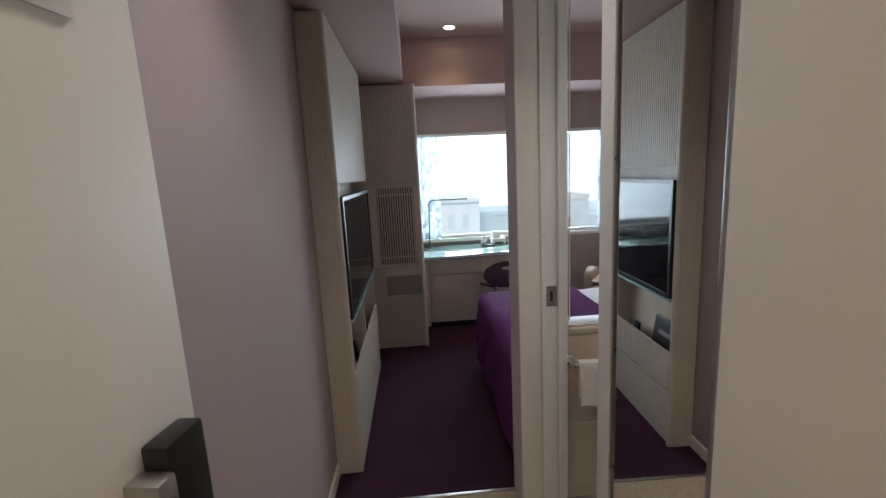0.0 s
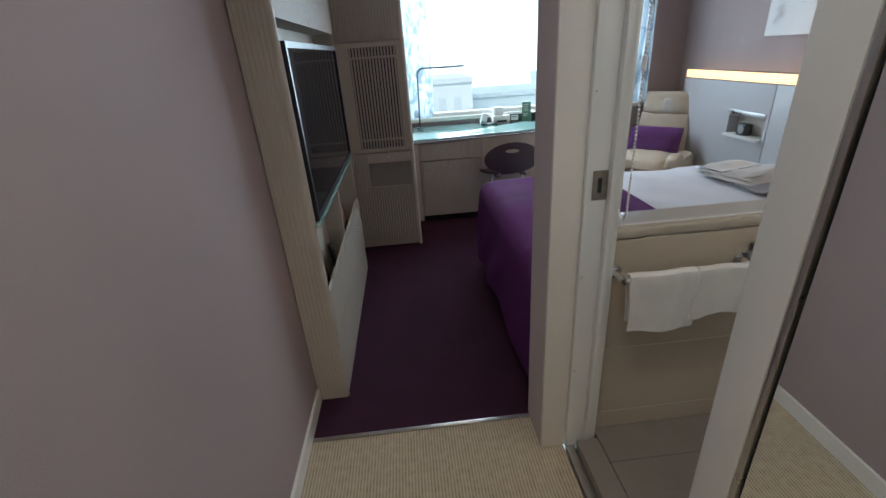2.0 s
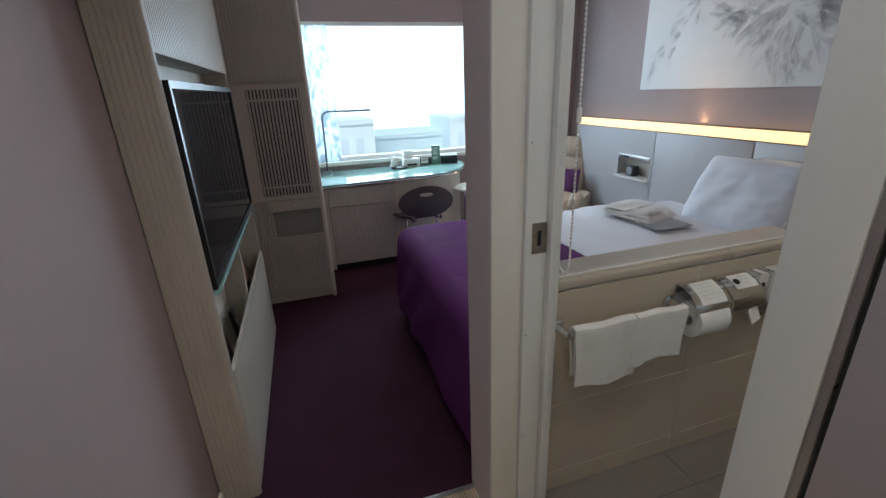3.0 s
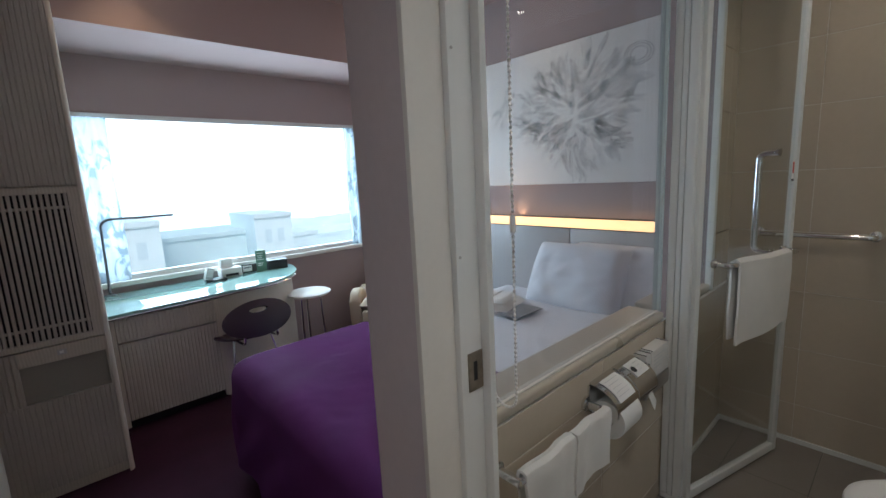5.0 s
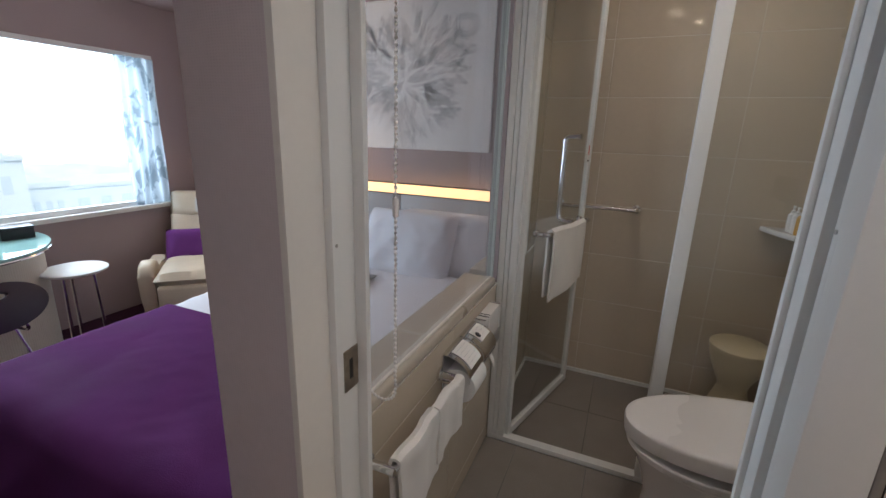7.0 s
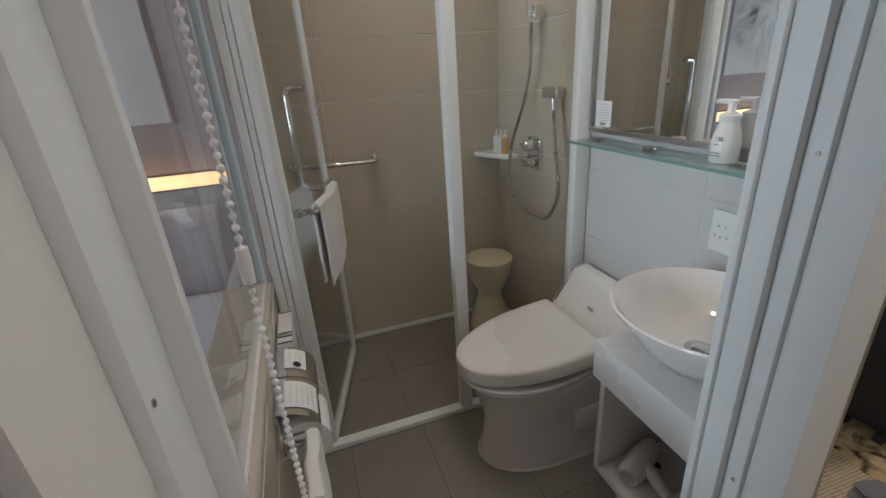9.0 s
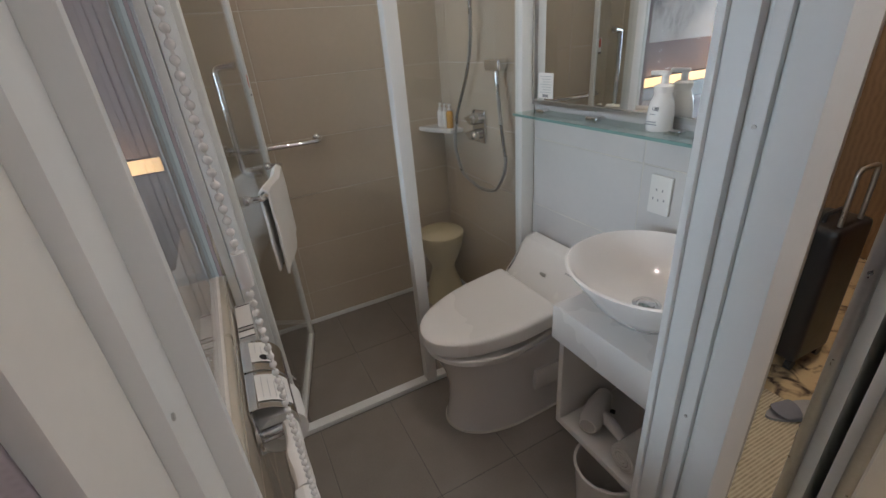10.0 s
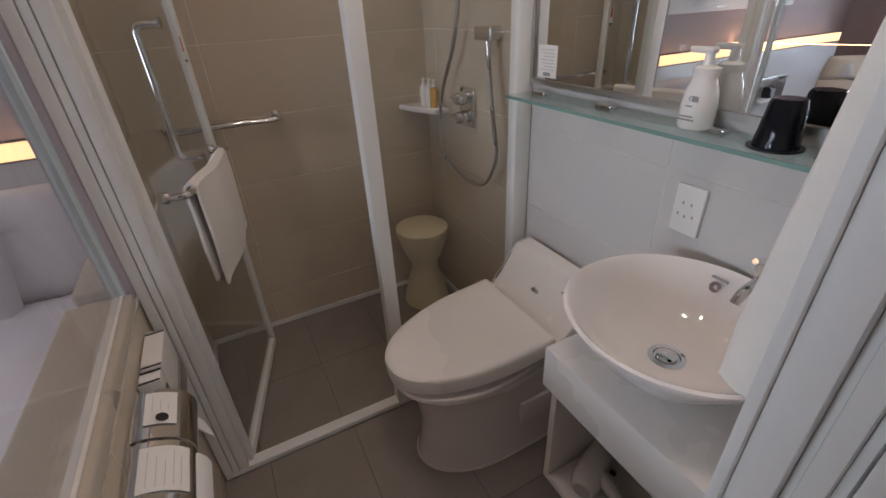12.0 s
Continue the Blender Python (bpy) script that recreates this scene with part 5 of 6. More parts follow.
part("drain_plug", lathe_bm([(0.0, 0.0290), (0.020, 0.0290), (0.021, 0.034), (0.012, 0.037), (0.0, 0.037)], 28), CHROME, ba)
part("overflow_ring", moved(lathe_bm([(0.005, 0), (0.012, 0), (0.012, 0.003), (0.005, 0.003)], 20), pose(0.035, -0.168, 0.118, -58, 0, 0)), CHROME, ba)
part("brand_mark", moved(boxes_bm((-0.018, 0.018, -0.003, 0.003, 0, 0.0008)), pose(0.035, -0.178, 0.134, -62, 0, 0)), PRINT, ba)
tp = thing("basin_tap", "chrome wall-mounted lever tap above the basin", "tap", Matrix.Translation((1.066, YM + 0.001, 0.945)))
part("rosette", moved(lathe_bm([(0, 0), (0.030, 0), (0.030, 0.006), (0.024, 0.012), (0, 0.012)], 28), pose(0, 0, 0, -90, 0, 0)), CHROME, tp)
part("body", moved(lathe_bm([(0, 0), (0.021, 0), (0.021, 0.052), (0.017, 0.058), (0, 0.060)], 24), pose(0, 0.012, 0, -90, 0, 0)), CHROME, tp)
part("spout", tube_bm(arc([(0, 0.04, -0.012), (0, 0.125, -0.022), (0, 0.140, -0.045)], 0.018), 0.010, 12), CHROME, tp)
part("lever", tube_bm([(0, 0.058, 0.012), (0.002, 0.080, 0.028), (0.004, 0.110, 0.036)], [0.008, 0.007, 0.006], 10), CHROME, tp)


def hanging_towel(name, label, fn, nu=24, nv=30, thick=0.008):
    return tagged(part(name, folded_cloth_bm(nu, nv, fn, thick), TOWEL), label, "towel", "bathroom towels")


def face_towel(u, v):
    """A towel folded lengthwise: u runs out to its free edge and back, v down from the hook."""
    w = 0.068 + 0.046 * min(1.0, v * 1.15)
    k = 1 - abs(2 * u - 1)
    bend = 0.006 * math.sin(k * 8 + v * 3) * v
    if u < 0.5:
        return (0.866 + w * k, 1.016 - 0.010 * k + bend, 1.56 - v * 0.645 + 0.004 * math.sin(k * 9))
    return (0.866 + w * k * 0.985, 0.988 + 0.012 * k + bend, 1.56 - v * 0.665 + 0.004 * math.sin(k * 7))


hanging_towel("hand_towel", "white hand towel hanging beside the basin", face_towel)
hk = thing("towel_hook", "chrome hook holding the hand towel", "hook")
part("plate", box_bm(0.861, 0.945, 0.985, 1.022, 1.5615, 1.575, 0.003), CHROME, hk)

hd = thing("hair_dryer", "white hair dryer lying on the vanity shelf", "hair dryer", Matrix.Translation((1.18, 0.975, 0.365)) @ pose(0, 0, 0, 0, 0, 25))
part("barrel", moved(lathe_bm([(0, -0.07), (0.026, -0.07), (0.034, -0.05), (0.036, 0.02), (0.024, 0.085), (0.022, 0.085), (0, 0.06)], 24), pose(0, 0, 0, 90, 0, 0)), PLASTIC, hd)
part("handle", tube_bm([(0, 0, 0.01), (-0.05, 0.02, 0.0), (-0.10, 0.05, -0.010)], [0.02, 0.018, 0.015], 12), PLASTIC, hd)
part("button", box_bm(-0.055, -0.04, -0.012, -0.004, 0.012, 0.024, 0.002), BLACK, hd)
part("grille", moved(lathe_bm([(0, 0), (0.022, 0), (0.022, 0.004), (0, 0.004)], 20), pose(0, 0.0705, 0, 90, 0, 0)), HEADBOARD, hd)
rt = thing("rolled_towel", "rolled white towel on the vanity shelf", "towel", Matrix.Translation((1.02, 0.985, 0.372)), "bathroom towels")
bm = bmesh.new()
pts = []
for k in range(70):
    a = k * 0.34
    pts.append(((0.006 + 0.0016 * a) * math.cos(a), (0.006 + 0.0016 * a) * math.sin(a)))
lo = [bm.verts.new((x, -0.13, z)) for x, z in pts]
hi = [bm.verts.new((x, 0.06, z)) for x, z in pts]
for i in range(len(pts) - 1):
    bm.faces.new((lo[i], lo[i + 1], hi[i + 1], hi[i]))
thicken(bm, 0.006)
part("towel_roll", bm, TOWEL, rt)
bn = thing("waste_bin", "small translucent white waste bin under the vanity", "bin", Matrix.Translation((1.075, 1.02, BF)))
part("pail", lathe_bm([(0, 0.0), (0.078, 0.0), (0.095, 0.215), (0.100, 0.218), (0.100, 0.224), (0.092, 0.224), (0.089, 0.215), (0.074, 0.008), (0, 0.006)], 40), PLASTIC, bn)

# shower enclosure
SX = 1.895
sh = thing("shower_enclosure", "glass shower enclosure in white frames with its door open", "shower")
part("sill", box_bm(SX - 0.02, SX + 0.022, YM + 0.01, YG - 0.005, BF, BF + 0.024, 0.003), WHITE_METAL, sh)
part("wall_post", box_bm(SX - 0.022, SX + 0.022, YM + 0.002, YM + 0.062, BF + 0.025, 2.2, 0.004), WHITE_METAL, sh)
part("middle_post", box_bm(SX - 0.022, SX + 0.022, 1.204, 1.252, BF + 0.025, 2.2, 0.004), WHITE_METAL, sh)
for y0, y1 in ((1.803, 1.832), (1.834, 1.852), (1.854, YG - 0.004)):
    part("hinge_post", box_bm(SX - 0.022, SX + 0.022, y0, y1, BF + 0.025, 2.2, 0.004), WHITE_METAL, sh)
part("head_rail", box_bm(SX - 0.02, SX + 0.02, YM + 0.01, YG - 0.005, 2.2, 2.24, 0.003), WHITE_METAL, sh)
g1 = part("fixed_pane", boxes_bm((SX - 0.003, SX + 0.003, YM + 0.062, 1.204, BF + 0.025, 2.2)), GLASS, sh, smooth=False)
g1.visible_shadow = False
HINGE = Matrix.Translation((SX, 1.80, 0)) @ pose(0, 0, 0, 0, 0, math.degrees(math.atan2(-0.172, 0.63)))
sdoor = thing("shower_door", "framed clear glass shower door standing open", "shower door", HINGE)
DL = 0.655
part("stile", box_bm(0.004, 0.030, -0.012, 0.012, 0.062, 2.19, 0.003), WHITE_METAL, sdoor)
part("stile", box_bm(DL - 0.026, DL, -0.012, 0.012, 0.062, 2.19, 0.003), WHITE_METAL, sdoor)
part("rail", box_bm(0.031, DL - 0.027, -0.012, 0.012, 0.062, 0.098, 0.003), WHITE_METAL, sdoor)
part("rail", box_bm(0.031, DL - 0.027, -0.012, 0.012, 2.15, 2.19, 0.003), WHITE_METAL, sdoor)
g2 = part("pane", boxes_bm((0.0305, DL - 0.0265, -0.003, 0.003, 0.0985, 2.1495)), GLASS, sdoor, smooth=False)
g2.visible_shadow = False
part("handle", tube_bm(arc([(0.535, 0.004, 1.405), (0.535, 0.078, 1.402), (0.535, 0.078, 0.995), (0.535, 0.004, 0.99)], 0.028), 0.013, 14), CHROME, sdoor, "chrome upright handle")
for z in (0.99, 1.405):
    part("handle_collar", moved(lathe_bm([(0, 0), (0.017, 0), (0.017, 0.010), (0.012, 0.014), (0, 0.014)], 20), pose(0.535, 0.003, z, -90, 0, 0)), CHROME, sdoor)
part("towel_rail", tube_bm(arc([(0.115, -0.004, 1.005), (0.115, -0.065, 1.005), (0.585, -0.065, 1.005), (0.585, -0.004, 1.005)], 0.02), 0.010, 12), CHROME, sdoor, "chrome towel rail")
for x in (0.115, 0.585):
    part("rail_collar", moved(lathe_bm([(0, 0), (0.016, 0), (0.016, 0.012), (0.012, 0.018), (0, 0.018)], 20), pose(x, -0.003, 1.005, 90, 0, 0)), CHROME, sdoor)
part("warning_tag", boxes_bm((0.598, 0.612, -0.0145, -0.0125, 1.29, 1.37)), PAPER, sdoor)
part("warning_mark", boxes_bm((0.600, 0.610, -0.0155, -0.0146, 1.32, 1.365)), material("red_print", (0.6, 0.10, 0.06), 0.5), sdoor)
part("warning_bar", boxes_bm((0.596, 0.614, -0.0155, -0.0146, 1.288, 1.296)), BLACK, sdoor)


def rail_towel(u, v):
    """A bath mat folded over the shower door's rail."""
    s = v * 0.64
    x = 0.155 + u * 0.355 + 0.006 * math.sin(v * 6)
    w = 0.006 * math.sin(u * 7 + 1) + 0.004 * noise.noise(Vector((u * 4, v * 5, 3)))
    if s < 0.30:
        p = (x, -0.083 + w, 0.715 + s + 0.035 * (u - 0.5) * (1 - s / 0.3))
    elif s < 0.34:
        a = (s - 0.30) / 0.04 * math.pi
        p = (x, -0.065 - 0.018 * math.cos(a) + w, 1.015 + 0.012 * math.sin(a))
    else:
        p = (x, -0.047 + w, 1.015 - (s - 0.34))
    return HINGE @ Vector(p)


hanging_towel("bath_mat", "white towelling bath mat folded over the shower door rail", rail_towel)

structure("trim_shower", boxes_bm((XS - 0.010, XS - 0.0005, YM + 0.011, YG - 0.0005, BF, BF + 0.022), (SX + 0.024, XS - 0.0005, YM + 0.0005, YM + 0.0105, BF, BF + 0.022), (SX + 0.024, XS - 0.011, YG - 0.010, YG - 0.0005, BF, BF + 0.022)), WHITE_METAL, "white sealing strip round the shower floor", "trim")
bar = thing("grab_rail", "chrome grab rail on the shower wall", "grab rail")
part("rail", tube_bm(arc([(XS, 1.372, 1.05), (XS - 0.07, 1.372, 1.05), (XS - 0.07, 1.76, 1.05), (XS, 1.76, 1.05)], 0.02), 0.011, 12), CHROME, bar)
for y in (1.372, 1.76):
    part("rosette", moved(lathe_bm([(0, 0), (0.022, 0), (0.022, 0.006), (0.014, 0.012), (0, 0.012)], 24), pose(XS - 0.004, y, 1.05, 0, -90, 0)), CHROME, bar)
mx = thing("shower_mixer", "chrome two-handle shower mixer on the wall", "shower mixer", Matrix.Translation((2.270, YM + 0.004, 1.052)))
part("plate", box_bm(-0.055, 0.055, 0.0, 0.012, -0.075, 0.075, 0.005, 3), CHROME, mx)
for z in (-0.036, 0.036):
    part("knob", moved(lathe_bm([(0, 0), (0.026, 0), (0.027, 0.02), (0.022, 0.046), (0.018, 0.05), (0, 0.05)], 24), pose(0, 0.012, z, -90, 0, 0)), CHROME, mx)
    part("lever", box_bm(0.0, 0.058, 0.035, 0.052, z - 0.009, z + 0.009, 0.004), CHROME, mx)
hs = thing("hand_shower", "chrome hand shower on a wall bracket with a metal hose", "hand shower")
part("wall_elbow", box_bm(2.045, 2.150, YM + 0.004, YM + 0.050, 1.300, 1.345, 0.008, 3), CHROME, hs)
part("elbow_outlet", tube_bm([(2.065, YM + 0.045, 1.30), (2.060, YM + 0.045, 1.25)], [0.012, 0.010], 12), CHROME, hs)
hose = arc([(2.060, YM + 0.047, 1.26), (2.030, YM + 0.055, 1.12), (1.985, YM + 0.055, 0.92), (2.06, YM + 0.06, 0.795), (2.20, YM + 0.06, 0.770), (2.38, YM + 0.06, 0.815), (2.445, YM + 0.055, 0.95), (2.40, YM + 0.055, 1.10), (2.29, YM + 0.052, 1.28), (2.245, YM + 0.052, 1.42), (2.235, YM + 0.054, 1.60)], 0.055, 5)
part("hose", tube_bm(hose, 0.0075, 10), material("ribbed_steel_hose", (0.50, 0.49, 0.47), 0.3, metal=1.0, spread=0.3, scale=2, bump=0.8, bump_scale=240), hs, "ribbed metal hose")
part("bracket", box_bm(2.205, 2.265, YM + 0.004, YM + 0.06, 1.60, 1.65, 0.008, 3), CHROME, hs)
part("grip", tube_bm([(2.235, YM + 0.055, 1.60), (2.235, YM + 0.075, 1.72), (2.235, YM + 0.10, 1.80)], [0.011, 0.013, 0.014], 12), CHROME, hs)
part("spray_head", moved(lathe_bm([(0, 0), (0.04, 0), (0.045, 0.008), (0.03, 0.028), (0, 0.032)], 28), pose(2.235, YM + 0.125, 1.80, 120, 0, 0)), CHROME, hs)
cs = thing("corner_shelf", "small white corner shelf in the shower", "shelf")
part("shelf", outline_bm([(XS - 0.004, YM + 0.004), (XS - 0.004, YM + 0.15), (XS - 0.07, YM + 0.13), (XS - 0.21, YM + 0.07), (XS - 0.22, YM + 0.004)], 1.0, 1.022, 0.004), PLASTIC, cs)
for k, (dx, dy, mat, lab) in enumerate(((0.085, 0.06, PLASTIC, "white pump bottle on the shower shelf"), (0.125, 0.055, PLASTIC, "white pump bottle beside another on the shower shelf"), (0.165, 0.05, material("amber_plastic", (0.62, 0.36, 0.10), 0.2), "amber pump bottle on the shower shelf"))):
    b = thing("pump_bottle", lab, "bottle", Matrix.Translation((XS - dx - 0.006, YM + dy, 1.0225)), "shower bottles")
    part("bottle", lathe_bm([(0, 0), (0.016, 0), (0.017, 0.004), (0.017, 0.075), (0.008, 0.085), (0, 0.086)], 20), mat, b)
    part("pump", lathe_bm([(0, 0.086), (0.009, 0.086), (0.009, 0.094), (0.004, 0.097), (0.004, 0.112), (0, 0.112)], 14), PLASTIC, b)
    part("spout", box_bm(-0.016, 0.006, -0.004, 0.004, 0.110, 0.117, 0.002), PLASTIC, b)
stl = thing("shower_stool", "cream hourglass-shaped plastic stool in the shower", "stool", Matrix.Translation((2.475, 0.842, BF)))
part("body", lathe_bm([(0, 0), (0.112, 0), (0.116, 0.006), (0.108, 0.05), (0.086, 0.13), (0.068, 0.185), (0.063, 0.21), (0.068, 0.235), (0.092, 0.285), (0.112, 0.34), (0.123, 0.385), (0.126, 0.40)], 44), STOOL, stl)
part("seat", lathe_bm([(0.126, 0.401), (0.128, 0.408), (0.127, 0.425), (0.118, 0.432), (0.0, 0.434), (0, 0.405)], 44), STOOL, stl)

# towel rail, paper holders and box on the tiled half wall
tr = thing("towel_rail", "chrome towel rail on the tiled half wall", "towel rail")
RZ = 0.700
part("rail", tube_bm([(0.886, 1.812, RZ), (1.285, 1.812, RZ)], 0.009, 12), CHROME, tr)
for x in (0.886, 1.285):
    part("bracket", tube_bm([(x, YG - 0.002, RZ), (x, 1.807, RZ)], [0.011, 0.011], 12), CHROME, tr)
    part("rosette", moved(lathe_bm([(0, 0), (0.021, 0), (0.021, 0.008), (0.013, 0.014), (0, 0.014)], 20), pose(x, YG - 0.004, RZ, 90, 0, 0)), CHROME, tr)


def bar_towel(x0, x1, drop, seed):
    def fn(u, v):
        s = v * (drop + drop * 0.85 + 0.04)
        x = x0 + (x1 - x0) * u + 0.005 * math.sin(v * 7 + seed)
        w = 0.004 * math.sin(u * 8 + seed) + 0.004 * noise.noise(Vector((u * 5, v * 6, seed)))
        if s < drop:
            return (x, 1.797 + w, RZ + 0.010 - drop + s + 0.006 * math.sin(u * 6 + seed))
        if s < drop + 0.04:
            a = (s - drop) / 0.04 * math.pi
            return (x, 1.813 - 0.016 * math.cos(a) + w, RZ + 0.010 + 0.011 * math.sin(a))
        return (x, 1.829 + w, RZ + 0.010 - (s - drop - 0.04))
    return fn


hanging_towel("bar_towel", "white terry towel folded over the chrome rail", bar_towel(0.905, 1.105, 0.185, 1))
hanging_towel("bar_towel", "shorter white terry towel folded over the chrome rail", bar_towel(1.098, 1.275, 0.150, 4))


def roll_holder(x, label, paper, small=False):
    h = thing("paper_holder", label, "paper holder", Matrix.Translation((x, YG, 0.665)), "paper holders")
    part("back_plate", box_bm(-0.070, 0.070, -0.010, -0.001, -0.03, 0.085, 0.003), CHROME, h)
    bm = bmesh.new()
    pr = [(-0.004 - 0.092 * math.sin(a), 0.02 + 0.070 * math.cos(a)) for a in [k / 12 * 1.75 for k in range(13)]]
    for xx in (-0.066, 0.066):
        for y, z in pr:
            bm.verts.new((xx, y, z))
    bm.verts.ensure_lookup_table()
    for i in range(12):
        bm.faces.new((bm.verts[i], bm.verts[i + 1], bm.verts[13 + i + 1], bm.verts[13 + i]))
    thicken(bm, 0.0016)
    part("cover", bm, CHROME, h, "curved chrome cover")
    bm = bmesh.new()
    span = 0.95 if not small else 0.62
    q = [(-0.004 - 0.095 * math.sin(a), 0.02 + 0.073 * math.cos(a)) for a in [0.22 + k / 8 * span for k in range(9)]]
    for xx in ((-0.045, 0.05) if not small else (-0.035, 0.052)):
        for y, z in q:
            bm.verts.new((xx, y, z))
    bm.verts.ensure_lookup_table()
    for i in range(8):
        bm.faces.new((bm.verts[i], bm.verts[i + 1], bm.verts[9 + i + 1], bm.verts[9 + i]))
    thicken(bm, 0.0006)
    lab_ = part("label_sheet", bm, PAPER, h, "white printed label")
    if small:
        a = 0.55
        y, z = -0.004 - 0.0962 * math.sin(a), 0.02 + 0.0742 * math.cos(a)
        part("round_icon", moved(lathe_bm([(0, 0), (0.011, 0), (0.011, 0.001), (0, 0.001)], 20), pose(-0.020, y, z, math.degrees(a) * 0.9, 0, 0)), BLACK, lab_)
    for k in range(5 if not small else 3):
        a = 0.36 + 0.15 * k
        y, z = -0.004 - 0.0962 * math.sin(a), 0.02 + 0.0742 * math.cos(a)
        part("text_bar", moved(boxes_bm((-0.036 if not small else 0.0, 0.038 - 0.01 * (k % 3), -0.0006, 0.0006, -0.0004, 0.0003)), pose(0, y, z, math.degrees(a) * 0.9, 0, 0)), FINE_PRINT, lab_)
    part("arm", tube_bm(arc([(-0.068, -0.005, 0.0), (-0.068, -0.056, 0.0), (0.062, -0.056, 0.0)], 0.012), 0.006, 10), CHROME, h)
    if small:
        part("paper_tail", moved(box_bm(-0.03, 0.03, -0.0015, 0.0015, -0.045, 0.0, 0.001), pose(0.03, -0.085, -0.002, -24, 0, 18)), PAPER, h, "loose corner of paper")
    if paper:
        bm = lathe_bm([(0.020, -0.056), (0.055, -0.056), (0.055, 0.056), (0.020, 0.056), (0.020, -0.056)], 36)
        part("paper_roll", moved(bm, pose(0, -0.056, -0.012, 0, 90, 0)), PAPER, h, "white toilet paper roll")


roll_holder(1.372, "chrome toilet paper holder with a full roll and a printed label", True)
roll_holder(1.512, "empty chrome paper holder with a printed label beside another", False, True)
bx = thing("sanitary_box", "cream printed cardboard box on a steel wall bracket", "box", Matrix.Translation((1.70, YG, 0.625)))
part("bracket", box_bm(-0.10, 0.10, -0.05, -0.002, -0.03, 0.02, 0.002), STEEL, bx)
part("carton", box_bm(-0.098, -0.055, -0.046, -0.004, 0.022, 0.125, 0.002), PLASTIC, bx)
part("carton", box_bm(-0.045, 0.098, -0.046, -0.004, 0.022, 0.125, 0.002), PLASTIC, bx)
for x in (-0.096, -0.062, -0.043, 0.085):
    part("black_mark", boxes_bm((x, x + 0.006, -0.046, -0.006, 0.1255, 0.1262)), BLACK, bx)
part("round_mark", moved(lathe_bm([(0, 0), (0.010, 0), (0.010, 0.001), (0, 0.001)], 20), pose(-0.077, -0.0462, 0.085, 90, 0, 0)), BLACK, bx)
for k in range(4):
    part("text_bar", boxes_bm((-0.03, 0.07 - 0.02 * (k % 2), -0.0468, -0.0462, 0.10 - 0.014 * k, 0.103 - 0.014 * k)), FINE_PRINT, bx)

# the blind's bead chain
bc = thing("blind_chain", "white bead pull chain hanging at the bathroom window", "pull chain")
bead_me = mesh_of("bead", lathe_bm([(0.0035 * math.sin(math.pi * k / 7), -0.0035 * math.cos(math.pi * k / 7)) for k in range(8)], 12), PLASTIC, True)
CZ = 0.925
path = []
z = 2.19
while z > CZ:
    path.append((0.872, 1.868, z))
    z -= 0.0097
for k in range(1, 13):
    a = math.pi * k / 13
    path.append((0.864 + 0.008 * math.cos(a), 1.829 + 0.039 * math.cos(a), CZ - 0.036 * math.sin(a)))
z = CZ
while z < 2.19:
    path.append((0.856, 1.790, z))
    z += 0.0097
for p in path:
    o = new("bead", bead_me)
    o.parent = bc
    o.location = p
part("cord", tube_bm(path, 0.0013, 6), PLASTIC, bc)
part("joiner", moved(lathe_bm([(0, -0.016), (0.0055, -0.016), (0.006, 0), (0.0055, 0.016), (0, 0.016)], 12), pose(0.856, 1.790, 1.279)), PLASTIC, bc)
rbl = thing("roller_blind", "rolled-up white blind above the bathroom window", "blind")
part("roll", tube_bm([(0.892, 1.915, 2.185), (1.86, 1.915, 2.185)], 0.022, 16), LINEN, rbl)
part("end_cap", tube_bm([(0.879, 1.915, 2.185), (0.891, 1.915, 2.185)], 0.026, 16), PLASTIC, rbl)

# ---- entrance ----
ed = tagged(new("door_2"), "cream white entrance door standing open along the corridor wall", "door", "", "structure")
ed.matrix_basis = pose(-0.150, 0.005, 0, 0, 0, -9.3)
part("leaf", box_bm(-0.045, 0.0, 0.0, 0.80, 0.008, 2.06, 0.003), WHITE_PAINT, ed)
part("escape_plan", box_bm(0.0005, 0.005, 0.555, 0.720, 1.640, 1.773, 0.002), PLASTIC, ed, "framed white door notice")
for k in range(4):
    part("notice_line", boxes_bm((0.005, 0.0058, 0.575, 0.700, 1.656 + 0.026 * k, 1.662 + 0.026 * k)), PRINT, ed)
lk = part("lock", box_bm(0.0005, 0.034, 0.706, 0.770, 1.00, 1.190, 0.006), BLACK, ed, "black electronic lock")
part("lock_cap", box_bm(0.0005, 0.044, 0.676, 0.704, 1.00, 1.165, 0.006), STEEL, lk, "steel lock cover")
part("handle", tube_bm(arc([(0.034, 0.725, 1.03), (0.064, 0.725, 1.03), (0.064, 0.62, 1.03)], 0.012), 0.009, 10), STEEL, lk)
for z in (0.25, 1.05, 1.85):
    part("hinge", tube_bm([(0.002, -0.006, z - 0.05), (0.002, -0.006, z + 0.05)], 0.007, 10), STEEL, ed)
sl_bm = loft_bm([([(0.045 * math.cos(a) * (1 - 0.15 * math.sin(a)), 0.13 * math.sin(a)) for a in [2 * math.pi * k / 24 for k in range(24)]], z) for z in (0.0, 0.012)])
slp = thing("slipper", "grey cloth hotel slipper on the mat by the door", "slipper", pose(0.42, 0.06, 0, 0, 0, 18), "pair of slippers")
part("sole", sl_bm, PRINT, slp)


def upper(u, v):
    a = math.pi * u
    return (0.046 * math.cos(a), 0.02 + 0.085 * v * (0.4 + 0.6 * math.sin(a)), 0.012 + 0.042 * math.sin(a) * (1 - 0.45 * v))


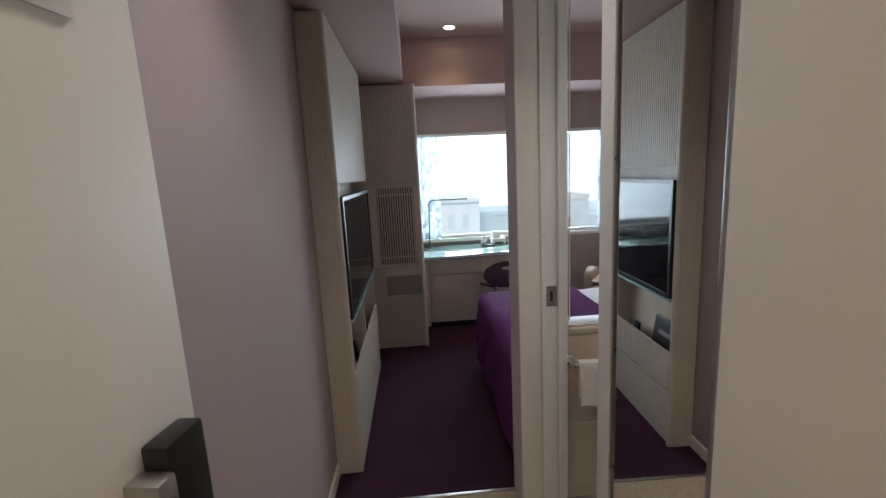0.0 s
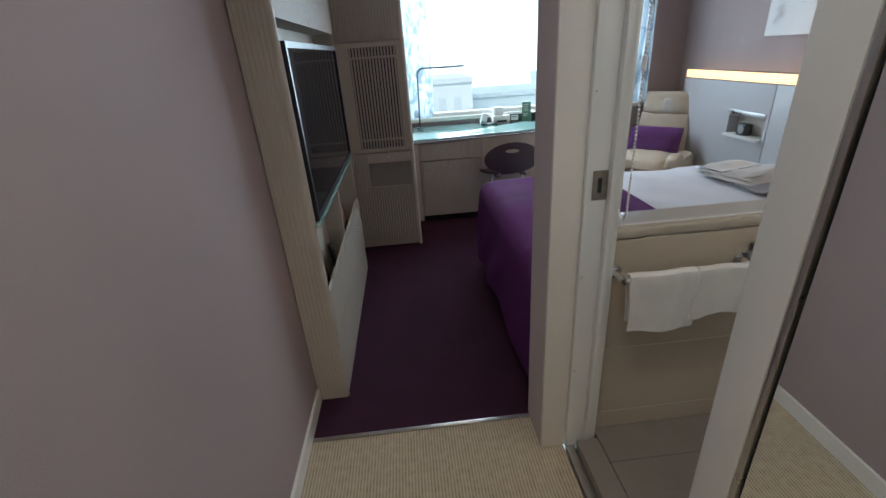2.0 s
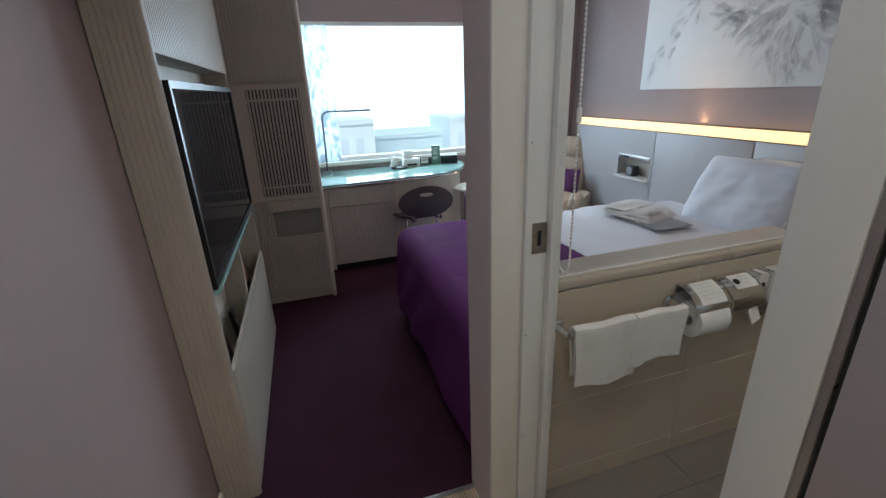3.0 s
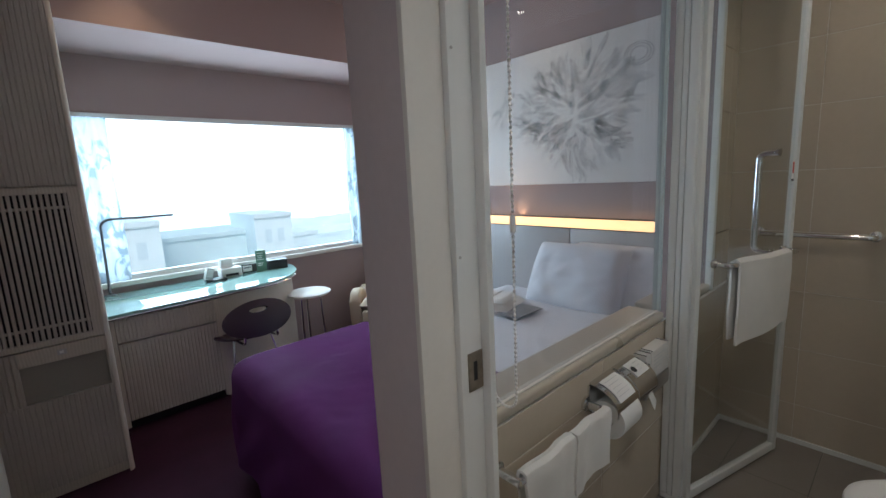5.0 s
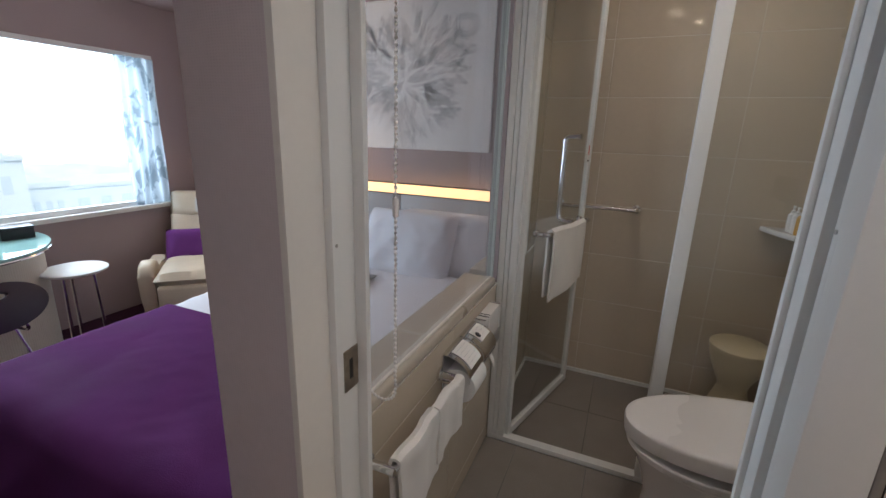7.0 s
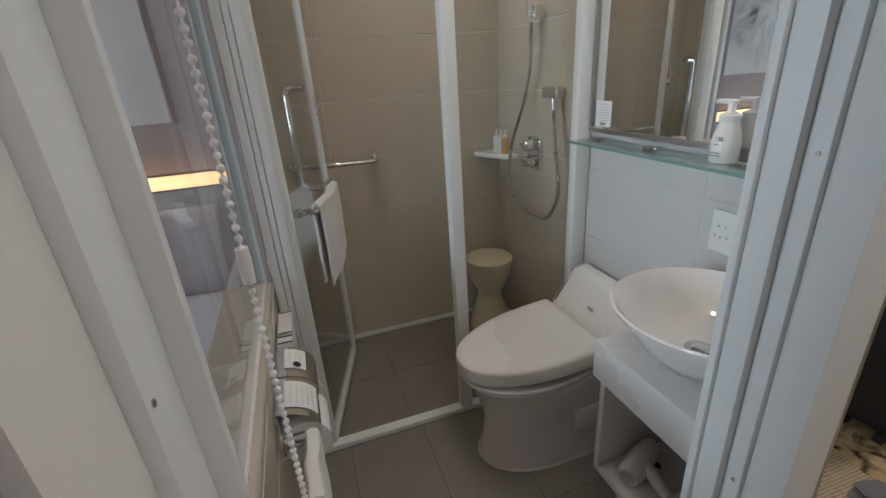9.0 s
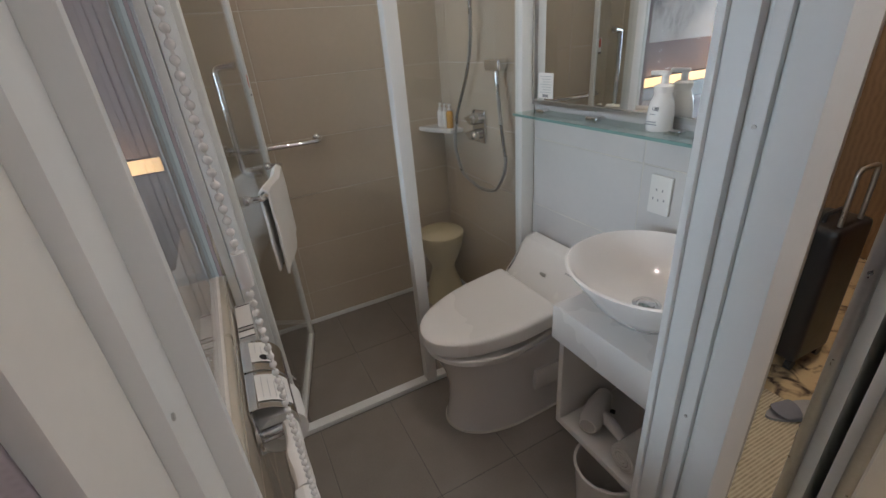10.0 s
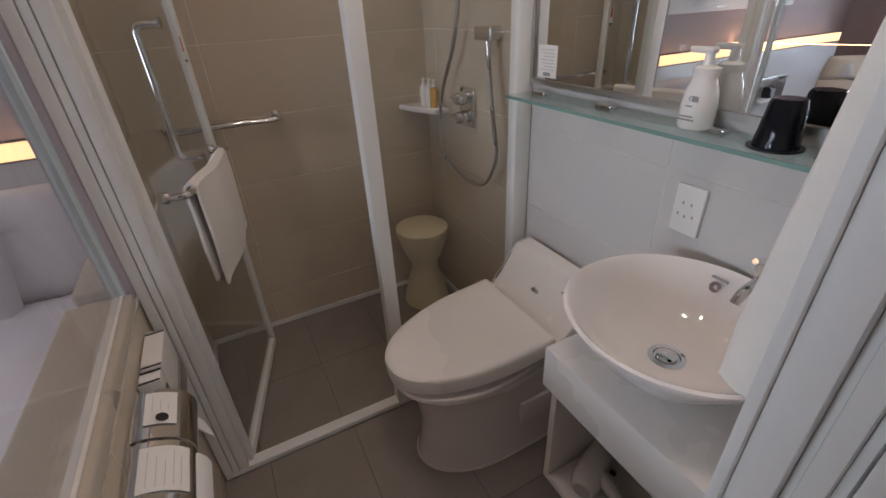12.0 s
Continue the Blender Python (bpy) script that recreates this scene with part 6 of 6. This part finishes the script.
part("upper", folded_cloth_bm(14, 8, upper, 0.004), material("grey_felt", (0.20, 0.20, 0.23), 0.95, bump=0.5), slp)
copy_thing(slp, pose(0.52, 0.07, 0, 0, 0, 10))
su = thing("suitcase", "black upright suitcase standing in the hall by the doorway", "suitcase", pose(0.20, -0.27, -0.002, 0, 0, 0))
part("shell", box_bm(-0.085, 0.085, -0.13, 0.13, 0.05, 0.68, 0.03, 4), BLACK, su)
part("pocket", box_bm(-0.112, -0.085, -0.10, 0.10, 0.10, 0.46, 0.012, 3), BLACK, su)
part("carry_handle", tube_bm(arc([(0.0, -0.07, 0.675), (0.0, -0.06, 0.71), (0.0, 0.06, 0.71), (0.0, 0.07, 0.675)], 0.015), 0.009, 10), BLACK, su)
part("pull_handle", tube_bm(arc([(0.055, -0.07, 0.66), (0.055, -0.07, 0.90), (0.055, 0.07, 0.90), (0.055, 0.07, 0.66)], 0.03), 0.009, 10), STEEL, su)
for sx in (-1, 1):
    for sy in (-1, 1):
        part("wheel", moved(lathe_bm([(0, -0.012), (0.025, -0.012), (0.025, 0.012), (0, 0.012)], 18), pose(sx * 0.06, sy * 0.10, 0.025, 0, 90, 0)), BLACK, su)

# ---- outside ----
structure("backdrop", boxes_bm((-160, 160, 140, 141, -80, 130)), BACKDROP, "bright overcast sky", "backdrop")
structure("ground", boxes_bm((-900, 900, 14, 1800, -32, -30)), HAZE_DARK, "city ground far below, its colour paled for haze", "ground")


def building(x, y, w, d, top, label, rows=0, cols=0, mat=None):
    h = thing("building", label, "building", Matrix.Translation((x, y, -30)), "buildings outside")
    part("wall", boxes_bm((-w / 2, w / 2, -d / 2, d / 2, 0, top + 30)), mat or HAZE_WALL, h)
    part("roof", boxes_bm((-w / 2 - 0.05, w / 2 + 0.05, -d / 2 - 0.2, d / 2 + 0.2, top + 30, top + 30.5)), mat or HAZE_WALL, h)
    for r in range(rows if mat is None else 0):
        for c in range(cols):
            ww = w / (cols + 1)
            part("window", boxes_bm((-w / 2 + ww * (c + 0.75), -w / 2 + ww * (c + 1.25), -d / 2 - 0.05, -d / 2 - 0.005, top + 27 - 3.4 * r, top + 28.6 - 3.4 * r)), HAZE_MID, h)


# the mist on these blocks lies only in their pale colours
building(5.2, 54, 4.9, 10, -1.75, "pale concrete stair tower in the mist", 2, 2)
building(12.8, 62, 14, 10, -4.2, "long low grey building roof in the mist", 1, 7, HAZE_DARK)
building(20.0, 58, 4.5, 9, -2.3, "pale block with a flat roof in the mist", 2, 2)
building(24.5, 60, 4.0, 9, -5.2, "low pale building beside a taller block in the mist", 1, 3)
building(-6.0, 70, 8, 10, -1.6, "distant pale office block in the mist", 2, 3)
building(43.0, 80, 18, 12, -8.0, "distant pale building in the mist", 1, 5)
bm = bmesh.new()
rows_ = []
for a in range(9):
    rows_.append([bm.verts.new((20 + 2.2 * k, 96 + 3 * a, -30 + (23.0 + 2.0 * noise.noise(Vector((k * 0.12, a * 0.3, 3))) + 0.6 * noise.noise(Vector((k * 0.7, a * 0.8, 7)))) * math.sin(math.pi * (a + 0.5) / 9) ** 0.4)) for k in range(50)])
for r0, r1 in zip(rows_, rows_[1:]):
    for k in range(49):
        bm.faces.new((r0[k], r0[k + 1], r1[k + 1], r1[k]))
# the hill's pale blue colour carries the haze too
tagged(part("wooded_hill", bm, material("haze_tinted_woods", (0.74, 0.87, 0.91), 0.9, spread=0.12, scale=0.25, bump=0.0)), "wooded hill behind the buildings, its colour paled for haze", "hill", "", "stuff")

# ---- tiles, last ----
tiles(bath_floor, FLOOR_TILE, "z", BF, 0.877, SX - 0.021, YM, YG, 1.380, 1.138, 0.595, 0.30)
tiles(bath_floor, FLOOR_TILE, "z", BF, SX + 0.023, XS, YM, YG, 1.665, 1.164, 0.605, 0.30)
tiles(wall_mirror, WHITE_TILE, "y", YM - 0.004, 0.862, SX - 0.023, BF, 2.26, 1.357, 0.783, 0.60, 0.272)
tiles(wall_mirror, WALL_TILE, "y", YM - 0.004, SX + 0.023, XS, BF, 2.26, 1.957, 0.783, 0.60, 0.272)
tiles(wall_shower, WALL_TILE, "x", XS + 0.004, YM, YG, BF, 2.26, 0.98, 0.783, 0.60, 0.272)
tiles(wall_half, WALL_TILE, "y", YG + 0.004, 0.877, SX - 0.0, BF, 0.795, 0.80, 0.125, 0.60, 0.277)
tiles(wall_half, WALL_TILE, "y", YG + 0.004, SX + 0.023, XS, BF, 0.795, 1.957, 0.783, 0.60, 0.272)
tiles(wall_half, WALL_TILE, "y", YG + 0.004, 2.430, XS, 0.797, 2.26, 1.957, 0.783, 0.60, 0.272)
